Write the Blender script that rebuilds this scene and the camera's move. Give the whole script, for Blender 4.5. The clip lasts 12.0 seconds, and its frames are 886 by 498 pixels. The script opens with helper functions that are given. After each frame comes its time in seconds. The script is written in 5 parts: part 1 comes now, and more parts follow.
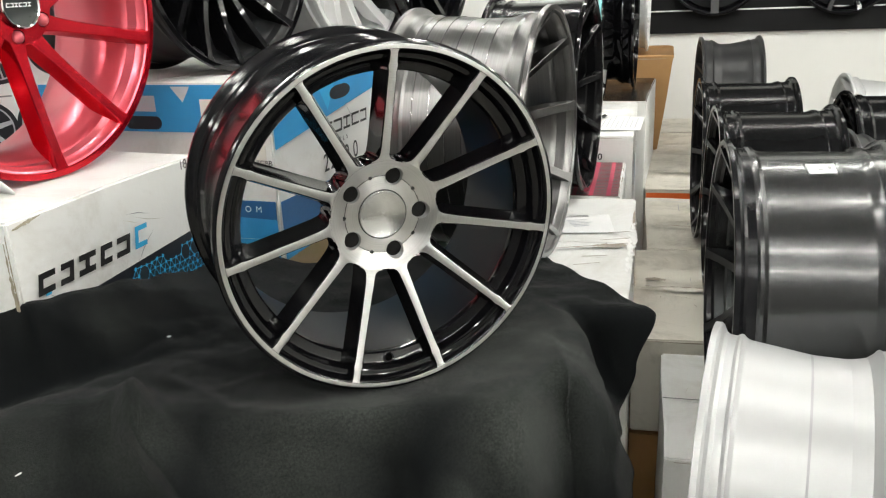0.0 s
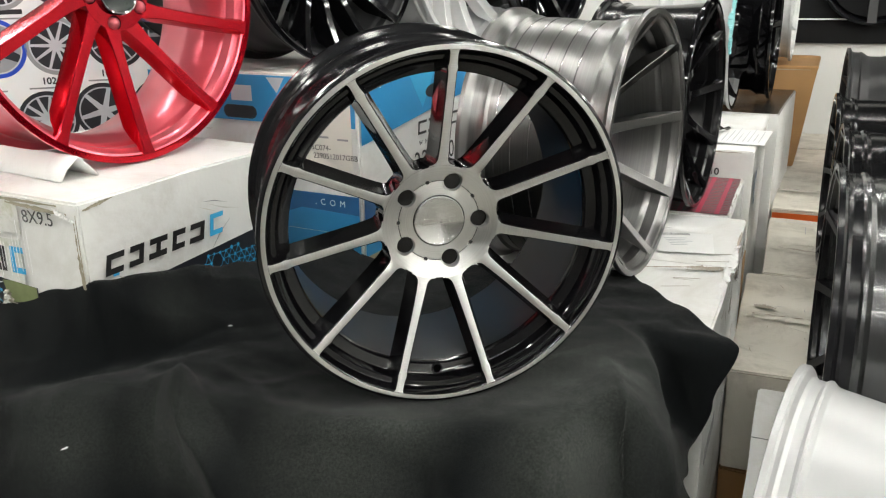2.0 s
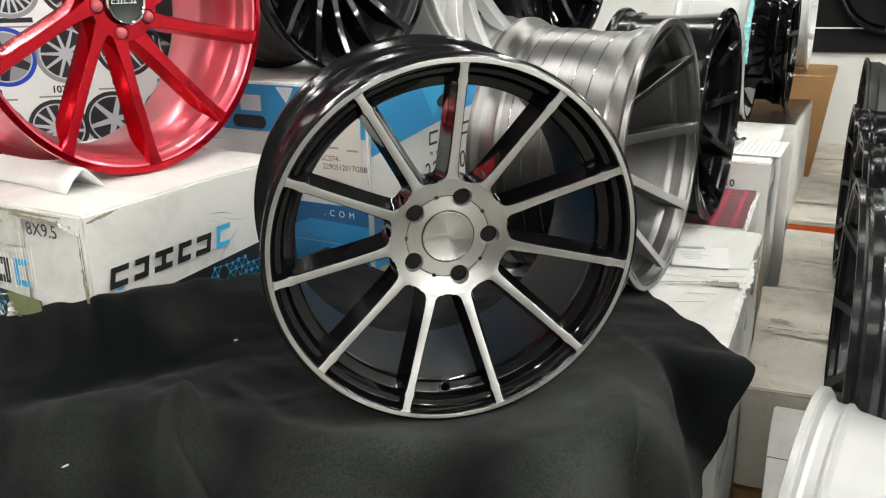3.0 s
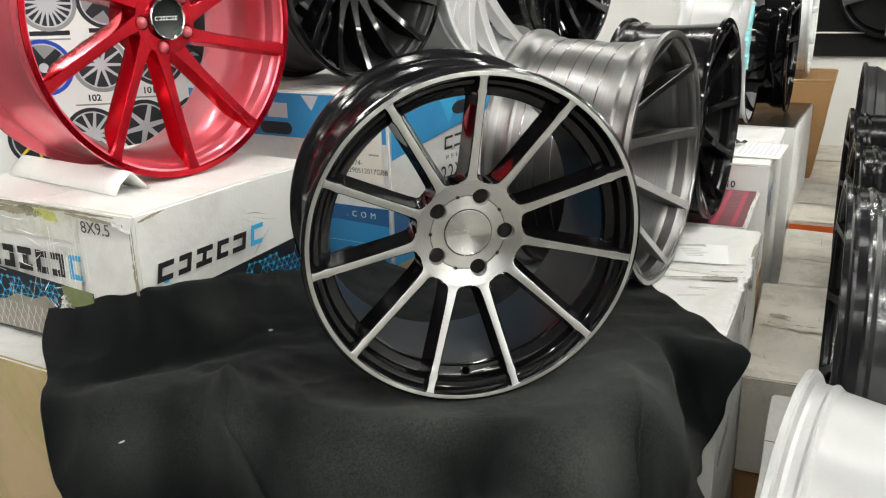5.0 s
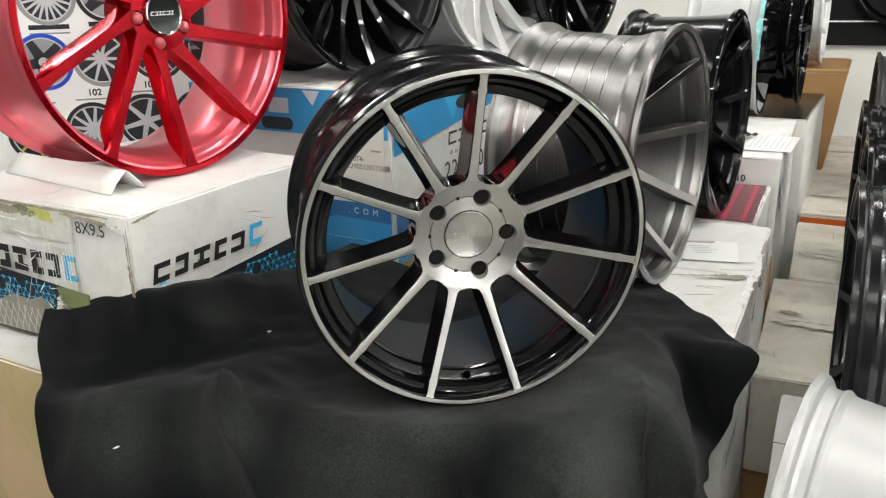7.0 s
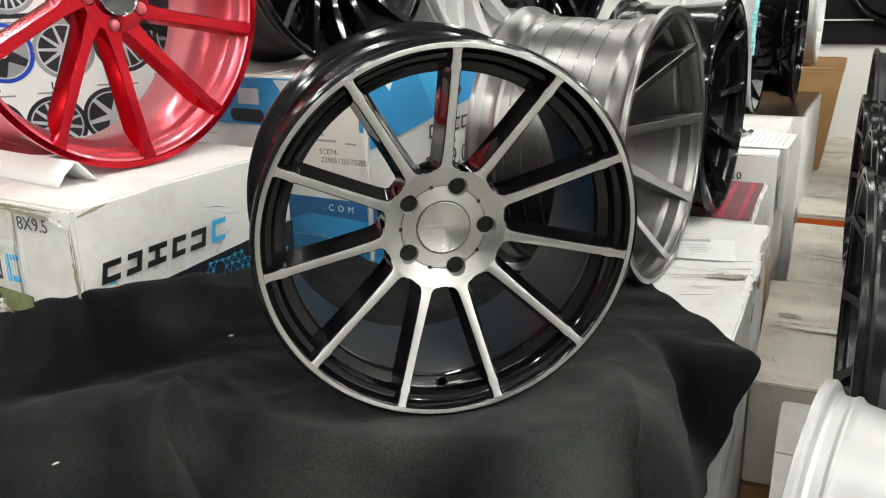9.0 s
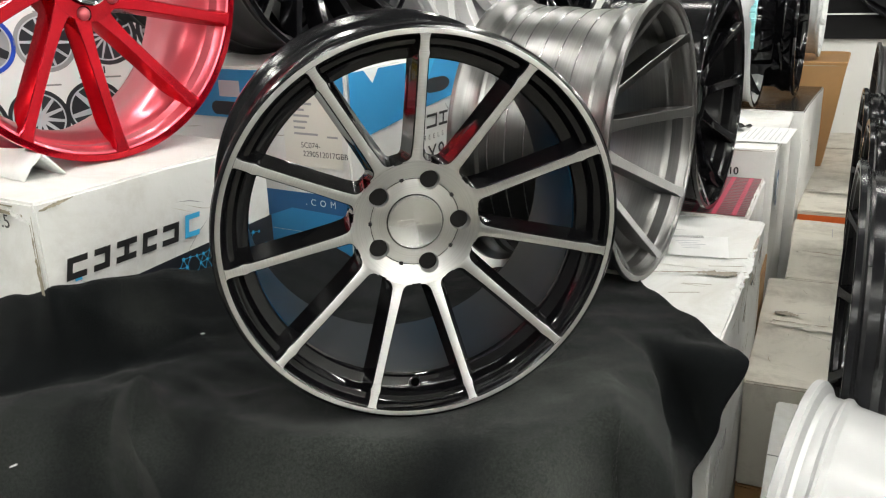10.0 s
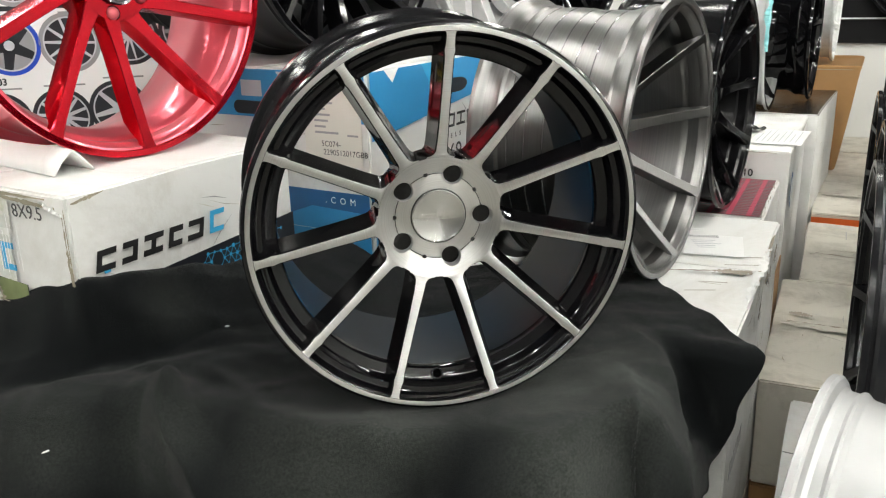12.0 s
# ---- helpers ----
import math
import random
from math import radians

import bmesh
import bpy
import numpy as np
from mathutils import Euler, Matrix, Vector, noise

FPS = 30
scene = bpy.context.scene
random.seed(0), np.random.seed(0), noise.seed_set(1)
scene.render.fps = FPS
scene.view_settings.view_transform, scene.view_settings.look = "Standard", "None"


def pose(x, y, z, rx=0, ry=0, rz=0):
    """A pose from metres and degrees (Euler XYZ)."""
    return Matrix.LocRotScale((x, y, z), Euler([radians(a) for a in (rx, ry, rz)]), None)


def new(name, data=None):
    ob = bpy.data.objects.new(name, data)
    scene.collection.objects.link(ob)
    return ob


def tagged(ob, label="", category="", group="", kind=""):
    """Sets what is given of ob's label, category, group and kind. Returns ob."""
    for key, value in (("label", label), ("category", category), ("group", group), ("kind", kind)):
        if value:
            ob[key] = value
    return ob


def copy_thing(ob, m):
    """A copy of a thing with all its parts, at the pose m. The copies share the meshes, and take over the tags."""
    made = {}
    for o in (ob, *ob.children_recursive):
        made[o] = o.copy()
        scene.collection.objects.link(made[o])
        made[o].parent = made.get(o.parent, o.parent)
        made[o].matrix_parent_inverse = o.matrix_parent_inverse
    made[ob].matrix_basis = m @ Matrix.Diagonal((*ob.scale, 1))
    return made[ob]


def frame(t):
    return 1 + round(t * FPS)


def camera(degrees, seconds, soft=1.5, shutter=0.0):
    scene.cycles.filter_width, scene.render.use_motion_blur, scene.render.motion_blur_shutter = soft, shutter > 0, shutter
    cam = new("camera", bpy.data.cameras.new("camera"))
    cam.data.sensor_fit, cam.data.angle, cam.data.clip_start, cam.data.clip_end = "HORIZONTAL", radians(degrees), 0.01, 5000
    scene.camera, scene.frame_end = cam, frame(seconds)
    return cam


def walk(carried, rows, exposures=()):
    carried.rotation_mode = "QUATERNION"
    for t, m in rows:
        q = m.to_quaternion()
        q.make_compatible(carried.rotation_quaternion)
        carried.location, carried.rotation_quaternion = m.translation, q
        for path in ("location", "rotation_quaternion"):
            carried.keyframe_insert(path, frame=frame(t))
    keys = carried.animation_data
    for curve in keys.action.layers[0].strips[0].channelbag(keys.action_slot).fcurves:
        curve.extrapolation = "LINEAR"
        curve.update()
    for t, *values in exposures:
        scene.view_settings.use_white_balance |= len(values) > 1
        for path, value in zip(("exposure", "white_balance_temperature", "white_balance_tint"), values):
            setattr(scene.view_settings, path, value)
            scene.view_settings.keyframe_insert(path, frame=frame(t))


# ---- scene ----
cam = camera(55.4, 12.0, soft=1.2)
# seconds, place in metres, Euler angles in degrees
PATH = [
    (0.0, 0.0000, 0.0000, 1.4500, 71.845, 2.308, -0.757),
    (0.5, 0.0815, 0.0282, 1.4553, 71.613, 2.369, 0.894),
    (1.0, 0.1256, 0.0238, 1.4520, 72.067, 1.227, 4.288),
    (1.5, 0.1186, 0.0340, 1.4534, 72.150, 0.935, 7.800),
    (2.0, 0.1088, 0.0674, 1.4469, 71.957, 0.916, 9.150),
    (2.5, 0.1121, 0.0930, 1.4520, 71.866, 0.873, 9.714),
    (3.0, 0.1090, 0.0977, 1.4526, 72.377, 0.805, 10.075),
    (5.0, 0.1081, -0.0208, 1.4770, 72.599, 1.114, 10.433),
    (5.5, 0.0960, 0.0033, 1.4726, 72.500, 1.096, 10.469),
    (6.0, 0.0942, 0.0092, 1.4788, 72.295, 1.136, 10.542),
    (6.5, 0.1052, 0.0156, 1.4842, 72.023, 1.255, 10.831),
    (7.0, 0.1165, 0.0177, 1.4868, 71.835, 1.325, 11.072),
    (8.8, 0.0995, 0.1025, 1.4470, 72.440, 1.375, 10.575),
    (8.9, 0.1114, 0.1128, 1.4406, 72.383, 1.369, 10.581),
    (9.0, 0.1241, 0.1230, 1.4340, 72.319, 1.359, 10.590),
    (9.5, 0.1652, 0.1698, 1.4117, 72.206, 1.368, 10.769),
    (10.0, 0.1619, 0.1721, 1.4167, 72.162, 1.439, 11.042),
    (10.5, 0.1413, 0.1451, 1.4182, 72.226, 1.374, 11.114),
    (11.0, 0.1318, 0.1380, 1.4101, 72.540, 1.374, 11.151),
    (11.5, 0.1399, 0.1355, 1.4123, 72.554, 1.353, 11.396),
    (12.0, 0.1499, 0.1421, 1.4101, 72.491, 1.339, 11.766),
]
walk(cam, [(t, pose(x, y, z, rx, ry, rz)) for t, x, y, z, rx, ry, rz in PATH],
     exposures=[(0.0, 0.09), (1.0, 0.07), (2.0, 0.0), (5.5, -0.01), (7.0, -0.01), (9.0, 0.02), (10.5, 0.06), (12.0, 0.09)])

# ---- light: an indoor shop under ceiling strips ----
world = bpy.data.worlds.new("shop_world")
world.use_nodes = True
scene.world = world
world.node_tree.nodes["Background"].inputs[0].default_value = (0.75, 0.8, 0.9, 1)
world.node_tree.nodes["Background"].inputs[1].default_value = 0.05
LIGHT = 91.0
scene.view_settings.exposure = 0.0
SHOP = -13.0                      # the shop's axes lie turned by this about z
EX = Vector((math.cos(radians(SHOP)), math.sin(radians(SHOP)), 0))
EY = Vector((-EX.y, EX.x, 0))


# ---- materials ----
def material(name):
    m = bpy.data.materials.new(name)
    m.use_nodes = True
    n = m.node_tree.nodes
    return m, n, m.node_tree.links, n["Principled BSDF"]


def node(nodes, kind, **inputs):
    nd = nodes.new(kind)
    for k, v in inputs.items():
        nd.inputs[k.replace("_", " ")].default_value = v
    return nd


def surface(name, colour, rough=0.5, metal=0.0, vary=0.12, scale=6.0, bump=0.0, fine=120.0, dirt=None, dirt_amount=0.3, coat=0.0,
            spec=0.5, rvar=0.2, sheen=0.0):
    """A painted, plastic, card or metal surface with grain at two sizes; dirt: the colour of its stains."""
    m, n, l, b = material(name)
    tc = n.new("ShaderNodeTexCoord")
    big = node(n, "ShaderNodeTexNoise", Scale=scale, Detail=6.0, Roughness=0.6)
    small = node(n, "ShaderNodeTexNoise", Scale=fine, Detail=3.0)
    l.new(tc.outputs["Object"], big.inputs["Vector"])
    l.new(tc.outputs["Object"], small.inputs["Vector"])
    c1 = tuple(max(0, c * (1 - vary)) for c in colour) + (1,)
    c2 = tuple(min(1, c * (1 + vary)) for c in colour) + (1,)
    mix = n.new("ShaderNodeMix")
    mix.data_type = "RGBA"
    mix.inputs[6].default_value, mix.inputs[7].default_value = c1, c2
    l.new(big.outputs[0], mix.inputs[0])
    last = mix.outputs[2]
    if dirt:
        st = node(n, "ShaderNodeTexNoise", Scale=scale * 0.8, Detail=9.0, Roughness=0.72, Distortion=0.6)
        l.new(tc.outputs["Object"], st.inputs["Vector"])
        ramp = n.new("ShaderNodeMapRange")
        ramp.inputs[1].default_value, ramp.inputs[2].default_value = 0.48, 0.66
        ramp.inputs[4].default_value = dirt_amount
        l.new(st.outputs[0], ramp.inputs[0])
        mx = n.new("ShaderNodeMix")
        mx.data_type = "RGBA"
        mx.inputs[7].default_value = dirt + (1,)
        l.new(ramp.outputs[0], mx.inputs[0])
        l.new(last, mx.inputs[6])
        last = mx.outputs[2]
    l.new(last, b.inputs["Base Color"])
    rr = n.new("ShaderNodeMapRange")
    rr.inputs[3].default_value, rr.inputs[4].default_value = max(0.02, rough * (1 - rvar)), min(1, rough * (1 + rvar))
    l.new(small.outputs[0], rr.inputs[0])
    l.new(rr.outputs[0], b.inputs["Roughness"])
    b.inputs["Metallic"].default_value = metal
    b.inputs["Coat Weight"].default_value = coat
    b.inputs["Coat Roughness"].default_value = 0.05
    b.inputs["Sheen Weight"].default_value = sheen
    b.inputs["Sheen Roughness"].default_value = 0.45
    b.inputs["Specular IOR Level"].default_value = spec
    if bump:
        bp = node(n, "ShaderNodeBump", Strength=bump, Distance=0.002)
        ad = n.new("ShaderNodeMath")
        l.new(big.outputs[0], ad.inputs[0])
        l.new(small.outputs[0], ad.inputs[1])
        l.new(ad.outputs[0], bp.inputs["Height"])
        l.new(bp.outputs[0], b.inputs["Normal"])
    return m


def turned(name, colour, rough=0.28, aniso=0.75, lines=900.0, lathe=True, cloudy=0.25):
    """Bare metal cut on a lathe: fine rings about the object's z axis stretch its highlights. lathe off: rings along z, as on a barrel."""
    m, n, l, b = material(name)
    tc = n.new("ShaderNodeTexCoord")
    cross = n.new("ShaderNodeVectorMath")
    cross.operation = "MULTIPLY"
    cross.inputs[1].default_value = (1, 1, 0) if lathe else (0, 0, 1)
    l.new(tc.outputs["Object"], cross.inputs[0])
    turn = n.new("ShaderNodeVectorTransform")
    turn.vector_type, turn.convert_from, turn.convert_to = "VECTOR", "OBJECT", "WORLD"
    l.new(cross.outputs[0], turn.inputs[0])
    norm = n.new("ShaderNodeVectorMath")
    norm.operation = "NORMALIZE"
    l.new(turn.outputs[0], norm.inputs[0])
    l.new(norm.outputs[0], b.inputs["Tangent"])
    sep = n.new("ShaderNodeSeparateXYZ")
    l.new(tc.outputs["Object"], sep.inputs[0])
    along = n.new("ShaderNodeVectorMath")
    along.operation = "LENGTH"
    flat = n.new("ShaderNodeCombineXYZ")
    l.new(sep.outputs[0], flat.inputs[0])
    l.new(sep.outputs[1], flat.inputs[1])
    l.new(flat.outputs[0], along.inputs[0])
    ring = node(n, "ShaderNodeTexNoise", Scale=lines, Detail=2.0)
    ring.noise_dimensions = "1D"
    l.new(along.outputs["Value"] if lathe else sep.outputs[2], ring.inputs["W"])
    cloud = node(n, "ShaderNodeTexNoise", Scale=14.0, Detail=5.0)
    l.new(tc.outputs["Object"], cloud.inputs["Vector"])
    rr = n.new("ShaderNodeMapRange")
    rr.inputs[3].default_value, rr.inputs[4].default_value = rough * (1 - cloudy), rough * (1 + cloudy)
    l.new(cloud.outputs[0], rr.inputs[0])
    l.new(rr.outputs[0], b.inputs["Roughness"])
    mix = n.new("ShaderNodeMix")
    mix.data_type = "RGBA"
    mix.inputs[6].default_value = tuple(c * 0.78 for c in colour) + (1,)
    mix.inputs[7].default_value = tuple(min(1, c * 1.1) for c in colour) + (1,)
    l.new(ring.outputs[0], mix.inputs[0])
    l.new(mix.outputs[2], b.inputs["Base Color"])
    bp = node(n, "ShaderNodeBump", Strength=0.02, Distance=0.0003)
    l.new(ring.outputs[0], bp.inputs["Height"])
    l.new(bp.outputs[0], b.inputs["Normal"])
    b.inputs["Metallic"].default_value = 1
    b.inputs["Anisotropic"].default_value = aniso
    return m


def glowing(name, colour, strength):
    m, n, l, b = material(name)
    b.inputs["Emission Color"].default_value = colour + (1,)
    b.inputs["Emission Strength"].default_value = strength
    return m


M = {
    "black_gloss": surface("black_gloss", (0.003, 0.003, 0.0036), 0.06, vary=0.3, scale=9, spec=0.32, rvar=0.04),
    "black_inner": surface("black_inner_barrel", (0.005, 0.005, 0.0055), 0.28, vary=0.2, scale=9, spec=0.28, rvar=0.03),
    "seat_steel": surface("machined_seat", (0.52, 0.52, 0.51), 0.28, 0.85, 0.05, rvar=0.05),
    "void": surface("black_void", (0.001, 0.001, 0.001), 0.9, spec=0.0),
    "black_satin": surface("black_satin", (0.006, 0.006, 0.007), 0.2, vary=0.2, scale=9, spec=0.2, rvar=0.04),
    "black_dull": surface("black_dull", (0.005, 0.005, 0.0055), 0.16, vary=0.2, scale=9, spec=0.12, rvar=0.06),
    "machined": turned("machined_face", (0.62, 0.62, 0.612), 0.29, 1.0, 700.0, True, 0.04),
    "machined_cap": turned("machined_cap", (0.62, 0.62, 0.612), 0.23, 1.0, 900.0, True, 0.04),
    "brushed": turned("brushed_barrel", (0.185, 0.183, 0.180), 0.36, 0.6, 260.0, False, 0.06),
    "brushed_dark": turned("brushed_spoke", (0.18, 0.178, 0.176), 0.32, 0.5, 500.0, True, 0.06),
    "silver": surface("silver_paint", (0.40, 0.405, 0.41), 0.40, 0.35, 0.04, 8, coat=0.12, rvar=0.04),
    "silver_bright": surface("silver_bright", (0.74, 0.74, 0.74), 0.22, 0.3, 0.05, 8, bump=0.6, fine=30, coat=0.5, rvar=0.04),
    "gunmetal": surface("gunmetal_paint", (0.075, 0.076, 0.077), 0.25, 0.95, 0.08, 3, coat=0.3, rvar=0.03),
    "grey_paint": surface("grey_paint", (0.018, 0.018, 0.019), 0.34, 0.0, 0.05, 4, spec=0.25, rvar=0.04),
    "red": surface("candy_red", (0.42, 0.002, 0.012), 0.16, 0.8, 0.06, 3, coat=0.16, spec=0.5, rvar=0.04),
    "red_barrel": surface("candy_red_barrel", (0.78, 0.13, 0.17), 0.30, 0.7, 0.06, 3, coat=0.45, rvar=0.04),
    "red_lug": surface("candy_red_seat", (0.50, 0.10, 0.12), 0.3, 0.5, 0.06, 3, coat=0.3, rvar=0.04),
    "dark_hole": surface("dark_steel", (0.05, 0.05, 0.055), 0.25, 0.8),
    "black_semi": surface("black_semi_gloss", (0.004, 0.004, 0.005), 0.12, vary=0.2, scale=9, spec=0.45, rvar=0.04),
    "wall_far": surface("pale_wall", (0.84, 0.84, 0.83), 0.75, vary=0.04, scale=2, bump=0.1),
    "cap_black": surface("cap_black", (0.008, 0.011, 0.010), 0.3, spec=0.3),
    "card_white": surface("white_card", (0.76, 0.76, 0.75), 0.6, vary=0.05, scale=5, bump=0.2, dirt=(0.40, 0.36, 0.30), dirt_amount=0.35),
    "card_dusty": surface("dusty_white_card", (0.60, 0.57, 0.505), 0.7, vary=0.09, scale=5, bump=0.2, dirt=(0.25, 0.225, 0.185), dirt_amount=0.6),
    "card_brown": surface("brown_card", (0.34, 0.185, 0.07), 0.7, vary=0.12, scale=6, bump=0.2, dirt=(0.25, 0.15, 0.08)),
    "card_tan": surface("tan_card", (0.50, 0.37, 0.22), 0.65, vary=0.12, scale=5, bump=0.2, dirt=(0.3, 0.29, 0.08), dirt_amount=0.6),
    "blue_print": surface("blue_print", (0.03, 0.26, 0.55), 0.45, vary=0.08),
    "blue_deep": surface("deep_blue_print", (0.015, 0.10, 0.26), 0.45, vary=0.08),
    "cyan_print": surface("cyan_print", (0.04, 0.38, 0.68), 0.5, vary=0.06),
    "navy_print": surface("navy_print", (0.012, 0.014, 0.02), 0.4, vary=0.2),
    "black_print": surface("black_print", (0.012, 0.012, 0.013), 0.5, vary=0.2),
    "orange_print": surface("orange_print", (0.75, 0.13, 0.02), 0.5, vary=0.08),
    "paper": surface("paper_label", (0.87, 0.87, 0.87), 0.35, vary=0.03),
    "film_black": surface("black_film", (0.018, 0.018, 0.018), 0.24, vary=0.3, scale=14, bump=0.5, fine=22, spec=0.45),
    "mesh_ground": surface("grey_brown_print", (0.10, 0.068, 0.068), 0.45, vary=0.2),
    "mesh_red": surface("red_print", (0.42, 0.035, 0.08), 0.5),
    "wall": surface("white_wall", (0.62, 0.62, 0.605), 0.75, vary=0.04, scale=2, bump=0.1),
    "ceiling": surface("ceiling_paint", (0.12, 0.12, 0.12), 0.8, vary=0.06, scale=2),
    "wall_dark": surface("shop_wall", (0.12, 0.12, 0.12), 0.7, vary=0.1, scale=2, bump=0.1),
    "lamp_white": surface("lamp_white", (0.75, 0.75, 0.75), 0.5),
    "floor": surface("concrete_floor", (0.29, 0.28, 0.25), 0.4, vary=0.1, scale=3, bump=0.1, dirt=(0.18, 0.17, 0.155)),
    "shelf_black": surface("black_board", (0.006, 0.006, 0.0068), 0.5, vary=0.25, scale=4, spec=0.12),
    "tube": glowing("light_tube", (0.985, 0.98, 0.91), LIGHT),
    "chrome": surface("chrome", (0.8, 0.8, 0.8), 0.08, 1.0, 0.02),
    "lug_steel": surface("lug_steel", (0.35, 0.34, 0.34), 0.18, 0.9, 0.05),
    "cream": surface("cream_label", (0.70, 0.68, 0.62), 0.55, vary=0.05),
    "grey_print": surface("grey_print", (0.30, 0.30, 0.31), 0.5),
    "ink": surface("thin_black_ink", (0.05, 0.05, 0.052), 0.55, vary=0.2),
    "grey_light": surface("pale_grey_print", (0.55, 0.56, 0.60), 0.5),
    "yellow_print": surface("yellow_print", (0.7, 0.5, 0.03), 0.5),
    "royal_blue": surface("royal_blue_print", (0.01, 0.06, 0.5), 0.4),
    "teal": surface("teal_tape", (0.2, 0.5, 0.52), 0.4, vary=0.1),
    "lint": surface("white_lint", (0.7, 0.7, 0.7), 0.8),
}


# ---- helpers for building ----
def link_mesh(name, bm, mats, smooth=True, crisp=38):
    me = bpy.data.meshes.new(name)
    bmesh.ops.recalc_face_normals(bm, faces=bm.faces)
    bm.to_mesh(me)
    bm.free()
    for m in mats if isinstance(mats, (list, tuple)) else [mats]:
        me.materials.append(m)
    if smooth:
        for p in me.polygons:
            p.use_smooth = True
        me.set_sharp_from_angle(angle=radians(crisp))
    return me


def part(name, bm, mats, parent=None, label="", m=None, smooth=True, crisp=38):
    """Links a bmesh (or a mesh) as one object under a thing or a part."""
    me = bm if isinstance(bm, bpy.types.Mesh) else link_mesh(name, bm, mats, smooth, crisp)
    ob = new(name, me)
    if parent:
        ob.parent = parent
    if m is not None:
        ob.matrix_basis = m
    if label:
        tagged(ob, label)
    return ob


def thing(name, m, label, category, group="", kind=""):
    ob = new(name)
    ob.empty_display_size = 0.05
    ob.matrix_basis = m
    return tagged(ob, label, category, group, kind)


def box_bm(a, b, h, bevel=0.004, z0=0.0, bm=None, at=(0, 0)):
    bm = bm or bmesh.new()
    r = bmesh.ops.create_cube(bm, size=1)
    for v in r["verts"]:
        v.co = Vector((v.co.x * a + at[0], v.co.y * b + at[1], (v.co.z + 0.5) * h + z0))
    if bevel:
        edges = list({e for v in r["verts"] for e in v.link_edges})
        bmesh.ops.bevel(bm, geom=edges, offset=bevel, segments=2, profile=0.5, affect="EDGES")
    return bm


def lathe_bm(profile, seg=96, closed=True, tag=None):
    """A turned body about z from (radius, z) pairs; tag(k, r, z) gives the material of a band by its number and middle."""
    bm = bmesh.new()
    rings = [[bm.verts.new((r * math.cos(2 * math.pi * i / seg), r * math.sin(2 * math.pi * i / seg), z)) for i in range(seg)]
             for r, z in profile]
    count = len(rings)
    for k in range(count if closed else count - 1):
        p, q = rings[k], rings[(k + 1) % count]
        mat = tag(k, (profile[k][0] + profile[(k + 1) % count][0]) / 2, (profile[k][1] + profile[(k + 1) % count][1]) / 2) if tag else 0
        for i in range(seg):
            f = bm.faces.new((p[i], p[(i + 1) % seg], q[(i + 1) % seg], q[i]))
            f.material_index = mat
    return bm


def disc_bm(r, z, depth, seg=48, bevel=0.0):
    bm = bmesh.new()
    bmesh.ops.create_cone(bm, cap_ends=True, segments=seg, radius1=r, radius2=r, depth=depth, matrix=Matrix.Translation((0, 0, z - depth / 2)))
    if bevel:
        edges = [e for e in bm.edges if all(v.co.z > z - 1e-5 for v in e.verts)]
        bmesh.ops.bevel(bm, geom=edges, offset=bevel, segments=2, affect="EDGES")
    return bm


def facing(centre, n, spin=0.0):
    """A pose whose z axis is n and whose y axis points up."""
    n = Vector(n).normalized()
    y = (Vector((0, 0, 1)) - n * n.z).normalized()
    x = y.cross(n)
    return Matrix.Translation(centre) @ Matrix((x, y, n)).transposed().to_4x4() @ Matrix.Rotation(radians(spin), 4, "Z")


def letters(text, size, mat, parent, m, name="lettering", bold=0.0, space=1.0, align="LEFT", shear=0.0):
    """Writing in the built-in font, turned into a thin mesh."""
    cu = bpy.data.curves.new(name, "FONT")
    cu.body, cu.size, cu.extrude, cu.offset, cu.align_x, cu.space_character, cu.shear = text, size, 0.0002, bold, align, space, shear
    tmp = bpy.data.objects.new(name, cu)
    me = bpy.data.meshes.new_from_object(tmp)
    bpy.data.objects.remove(tmp)
    me.materials.clear()
    me.materials.append(mat)
    return part(name, me, None, parent, m=m)


def slab(name, w, h, mat, parent, m, depth=0.0008, poly=None, label=""):
    """A thin printed or glued piece in the plane of m (x right, y up), from its lower left corner; poly: its outline instead."""
    bm = bmesh.new()
    pts = poly or [(0, 0), (w, 0), (w, h), (0, h)]
    f = bm.faces.new([bm.verts.new((x, y, 0)) for x, y in pts])
    r = bmesh.ops.extrude_face_region(bm, geom=[f])
    for v in r["geom"]:
        if isinstance(v, bmesh.types.BMVert):
            v.co.z += depth
    return part(name, bm, mat, parent, label, m, smooth=False)


